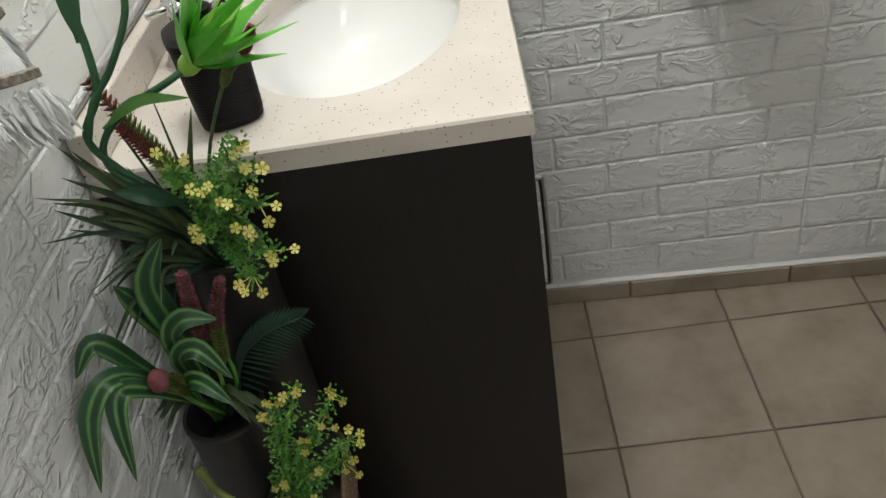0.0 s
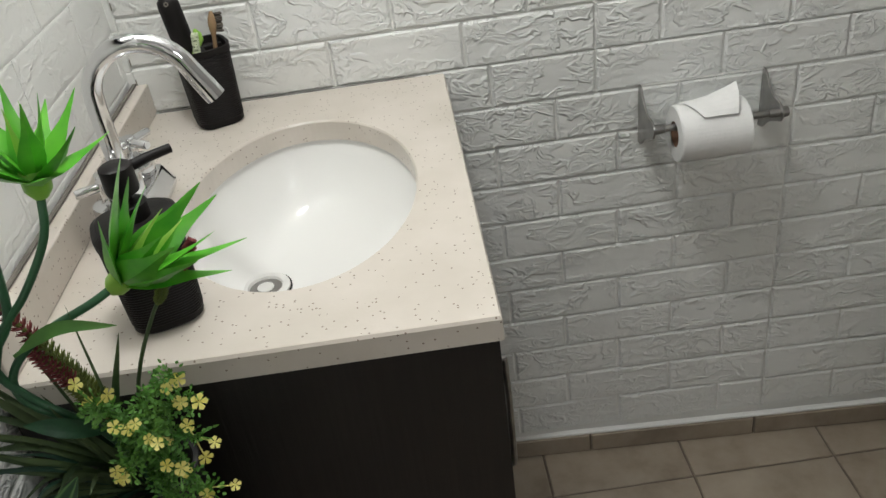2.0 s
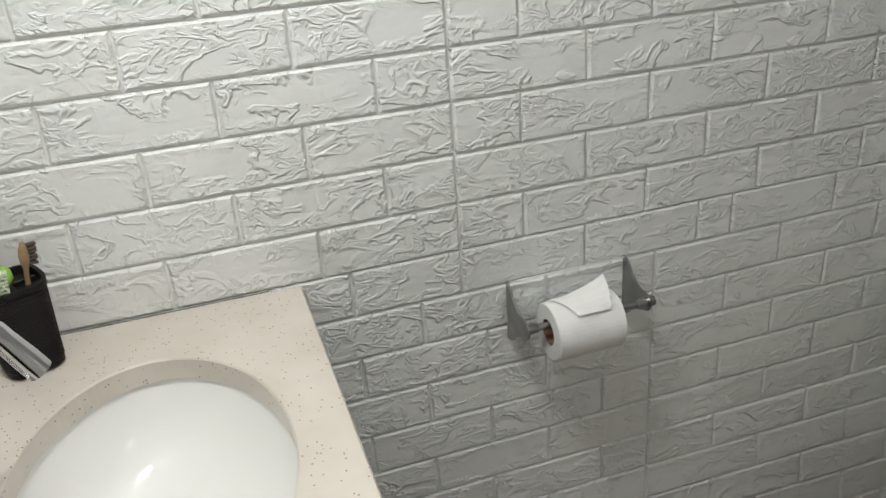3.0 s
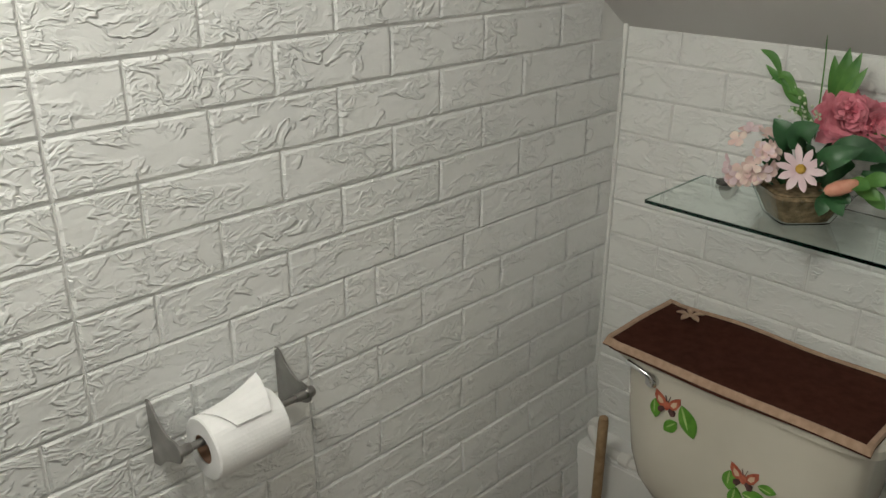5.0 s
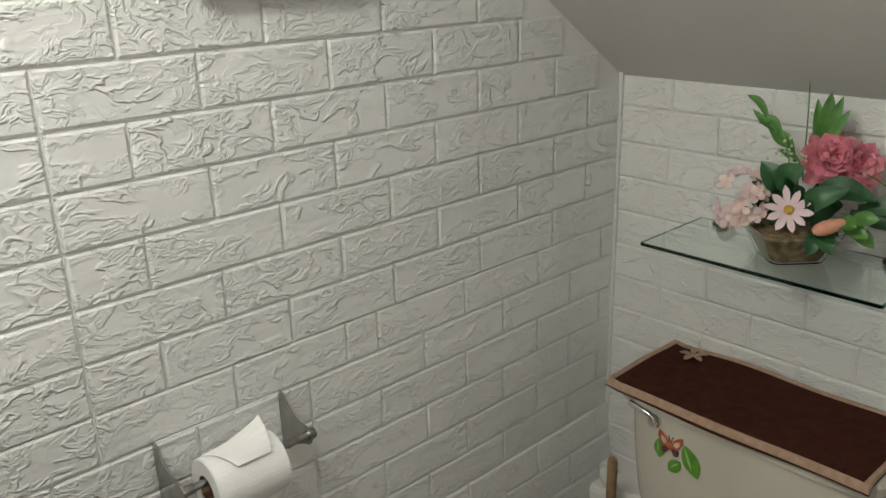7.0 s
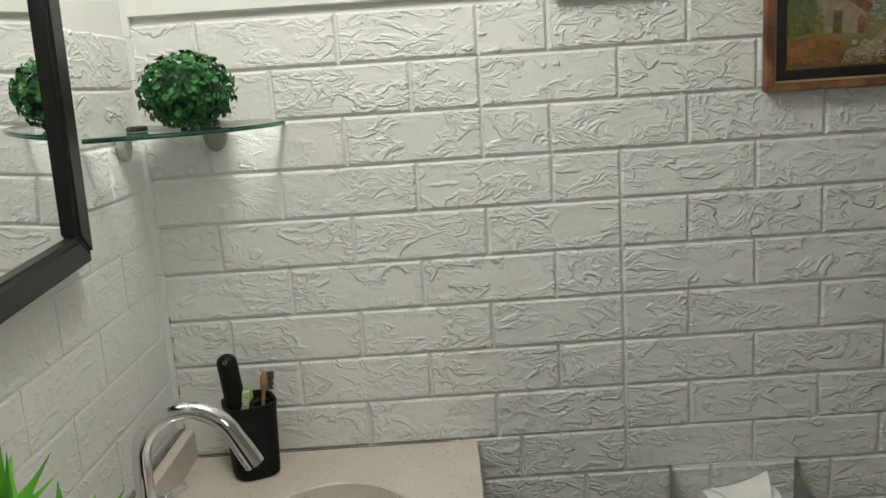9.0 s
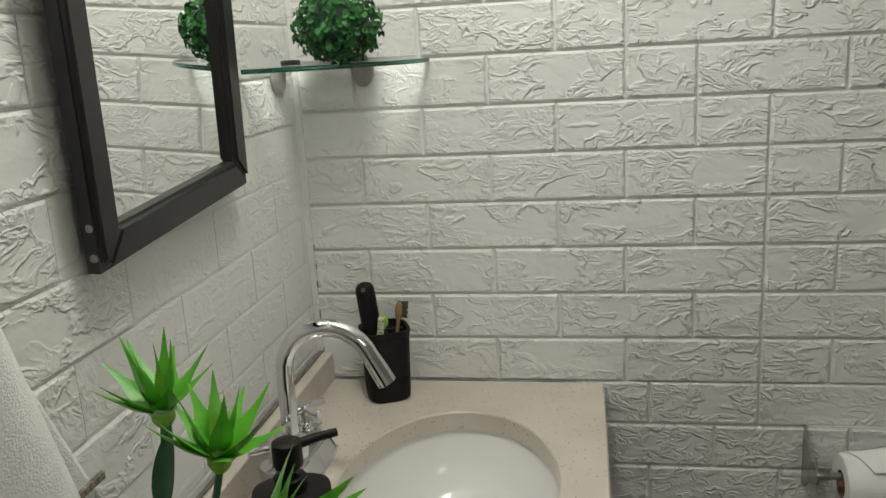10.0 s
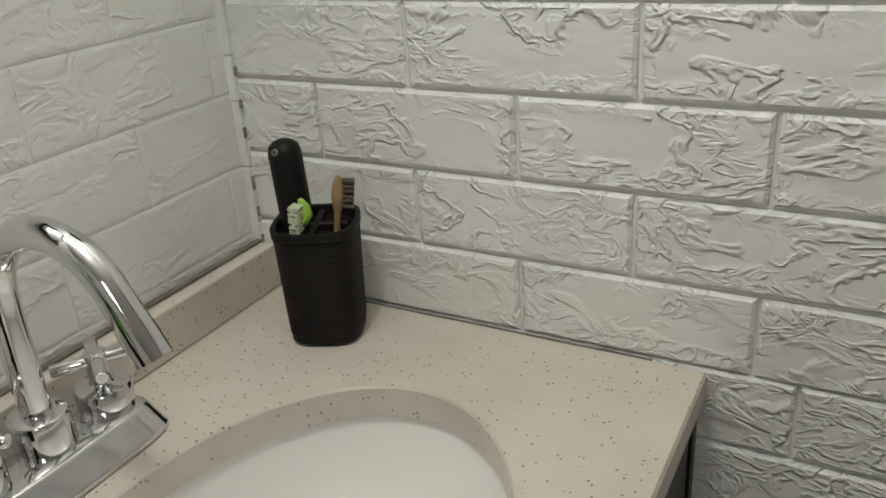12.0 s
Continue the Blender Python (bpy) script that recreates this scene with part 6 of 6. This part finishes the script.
def brick_mesh(w, h, mat, proud=1.0):
    key = (round(w, 3), round(h, 3), mat.name, proud)
    if key not in brick_meshes:
        rows = []
        for inset, y in ((0.0, 0.001), (0.0004, -0.0016), (0.0034, -0.0042)):
            a, b = w / 2 - inset, h / 2 - inset
            y = y if y > 0 else y * proud
            rows.append([Vector((-a, y, -b)), Vector((a, y, -b)), Vector((a, y, b)), Vector((-a, y, b))])
        bm = loft(rows, False)
        bm.faces.new(bm.verts[-4:])
        bmesh.ops.recalc_face_normals(bm, faces=bm.faces[:])
        me = bpy.data.meshes.new("brick")
        bm.to_mesh(me)
        bm.free()
        me.materials.append(mat)
        brick_meshes[key] = me
    return brick_meshes[key]


def lay_row(joints, z0, z1, m, parent, mat, low, high, gap=0.0026, proud=lambda x, z: 1.0, shift=lambda x, z: 0.0):
    """Bricks of one course between the joints, along the local x of m, cut to low..high."""
    edges = sorted(j for j in joints if low + 0.012 < j < high - 0.012)
    edges = [low] + edges + [high]
    for a, b in zip(edges, edges[1:]):
        w, h = b - a - gap, z1 - z0 - gap
        if w < 0.006 or h < 0.006:
            continue
        chosen = mat((a + b) / 2, (z0 + z1) / 2)
        ob = new("brick", brick_mesh(w, h, chosen, proud((a + b) / 2, (z0 + z1) / 2)))
        ob.parent = parent
        x, z = (a + b) / 2, (z0 + z1) / 2
        turn = math.degrees(math.atan((shift(x + 0.01, z) - shift(x - 0.01, z)) * 50)) if shift(x, z) else 0.0
        lean = -math.degrees(math.atan((shift(x, z + 0.01) - shift(x, z - 0.01)) * 50)) if shift(x, z) else 0.0
        ob.matrix_local = m @ pose(x, shift(x, z), z, lean, 0, turn)


def joints_of(seam, left, right):
    """Joints to both sides of a panel seam, counted in half bricks; left and right give the first brick's length."""
    out = [seam]
    k = seam - left
    while k > -12:
        out.append(k)
        k -= 2
    k = seam + right
    while k < 16:
        out.append(k)
        k += 2
    return out


SEAM = 0.668
for r in range(-12, 9):
    z0, z1 = 0.82 + ROW * r, 0.82 + ROW * (r + 1)
    if r >= 6:
        cols = joints_of(-2, 2 if r % 2 == 0 else 1, 1 if r % 2 == 0 else 2)
        xs = [SEAM + PITCH * c for c in cols]
    elif r >= 0:
        cols = joints_of(0, 2 if r % 2 == 0 else 1, 1 if r % 2 == 0 else 2)
        xs = [SEAM + PITCH * c for c in cols]
    else:
        z0, z1 = 0.822 + 0.0692 * r, 0.822 + 0.0692 * (r + 1)
        first = -1 if r % 2 else 0
        xs = [0.605 + 0.0955 * (first + 2 * k) for k in range(-4, 3)]
        xs = [v for v in xs if v < 0.96] + ([0.978] if r < -1 else [1.05])
        if r == -1:
            xs = [0.51, 0.668, 0.86]
        xs += [1.05 + PITCH * ((0 if r % 2 else 1) + 2 * k) + 0.06 for k in range(0, 5)]
        if r == -1:
            xs.append(1.05)
    z0 = max(z0, 0.054)
    high = RIGHT - 0.002
    if z1 > 1.10:
        high = min(high, RIGHT - (z1 - 1.122) / SLOPE)
    flat = lambda x, z: FOAM_FLAT if x < 0.22 and 1.16 < z < 1.24 else (FOAM_SOFT if (x < 0.27 and z > 0.82) or (0.86 < x < 0.98 and 0.42 < z < 0.68) else FOAM)
    lay_row(xs, z0, z1, pose(0, 0.004, 0), wall_north, flat, 0.0005, high, shift=swell)
WEST = pose(-0.004, 0, 0, 0, 0, 90)
for r in range(-12, 9):
    z0, z1 = 0.805 + ROW * r, 0.805 + ROW * (r + 1)
    odd = r % 2
    xs = [-0.120 + PITCH * (2 * k + odd) - 0.0 for k in range(-8, 1)]
    xs = [v + (0.03 if r < 0 else 0.0) for v in xs]
    pick = lambda x, z: FOAM_FLAT if x > -0.60 and z > 0.80 and z < 1.25 else (FOAM_ROUGH if z < 0.86 else FOAM_SOFT)
    lay_row(xs, max(z0, 0.004), z1, WEST, wall_west, pick, -1.30, -0.0005, 0.0011 if r >= 0 else 0.0020, lambda x, z: 0.18 if x > -0.60 and z > 0.80 and z < 1.25 else 0.65)
EAST = pose(RIGHT + 0.004, 0, 0, 0, 0, -90)
for r in range(-12, 5):
    z0, z1 = 0.78 + ROW * r, 0.78 + ROW * (r + 1)
    xs = [0.115 + PITCH * (2 * k + r % 2) for k in range(0, 5)]
    lay_row(xs, max(z0, 0.004), min(z1, 1.121), EAST, wall_east, lambda x, z: FOAM_SOFT, 0.003, 0.798)

# floor tiles
floor = bpy.data.objects["floor"]
tile_meshes = {}
for i in range(-3, 6):
    for j in range(-8, 2):
        x0, x1 = 0.547 + 0.2695 * i, 0.547 + 0.2695 * (i + 1)
        y0, y1 = -0.110 + 0.2695 * (j - 1), -0.110 + 0.2695 * j
        x0, x1, y0, y1 = max(x0, 0.0), min(x1, RIGHT), max(y0, BACK), min(y1, 0.0)
        w, h = x1 - x0 - 0.0035, y1 - y0 - 0.0035
        if w < 0.01 or h < 0.01:
            continue
        key = (round(w, 3), round(h, 3))
        if key not in tile_meshes:
            rows = []
            for inset, z in ((0.0, -0.006), (0.0, -0.0015), (0.0018, 0.0)):
                a, b = w / 2 - inset, h / 2 - inset
                rows.append([Vector((-a, -b, z)), Vector((a, -b, z)), Vector((a, b, z)), Vector((-a, b, z))])
            bm = loft(rows, False)
            bm.faces.new(bm.verts[-4:])
            me = bpy.data.meshes.new("floor_tile")
            bm.to_mesh(me)
            bm.free()
            me.materials.append(TILE)
            tile_meshes[key] = me
        ob = new("floor_tile", tile_meshes[key])
        ob.parent = floor
        ob.matrix_local = pose((x0 + x1) / 2, (y0 + y1) / 2, random.uniform(-0.0004, 0.0004))
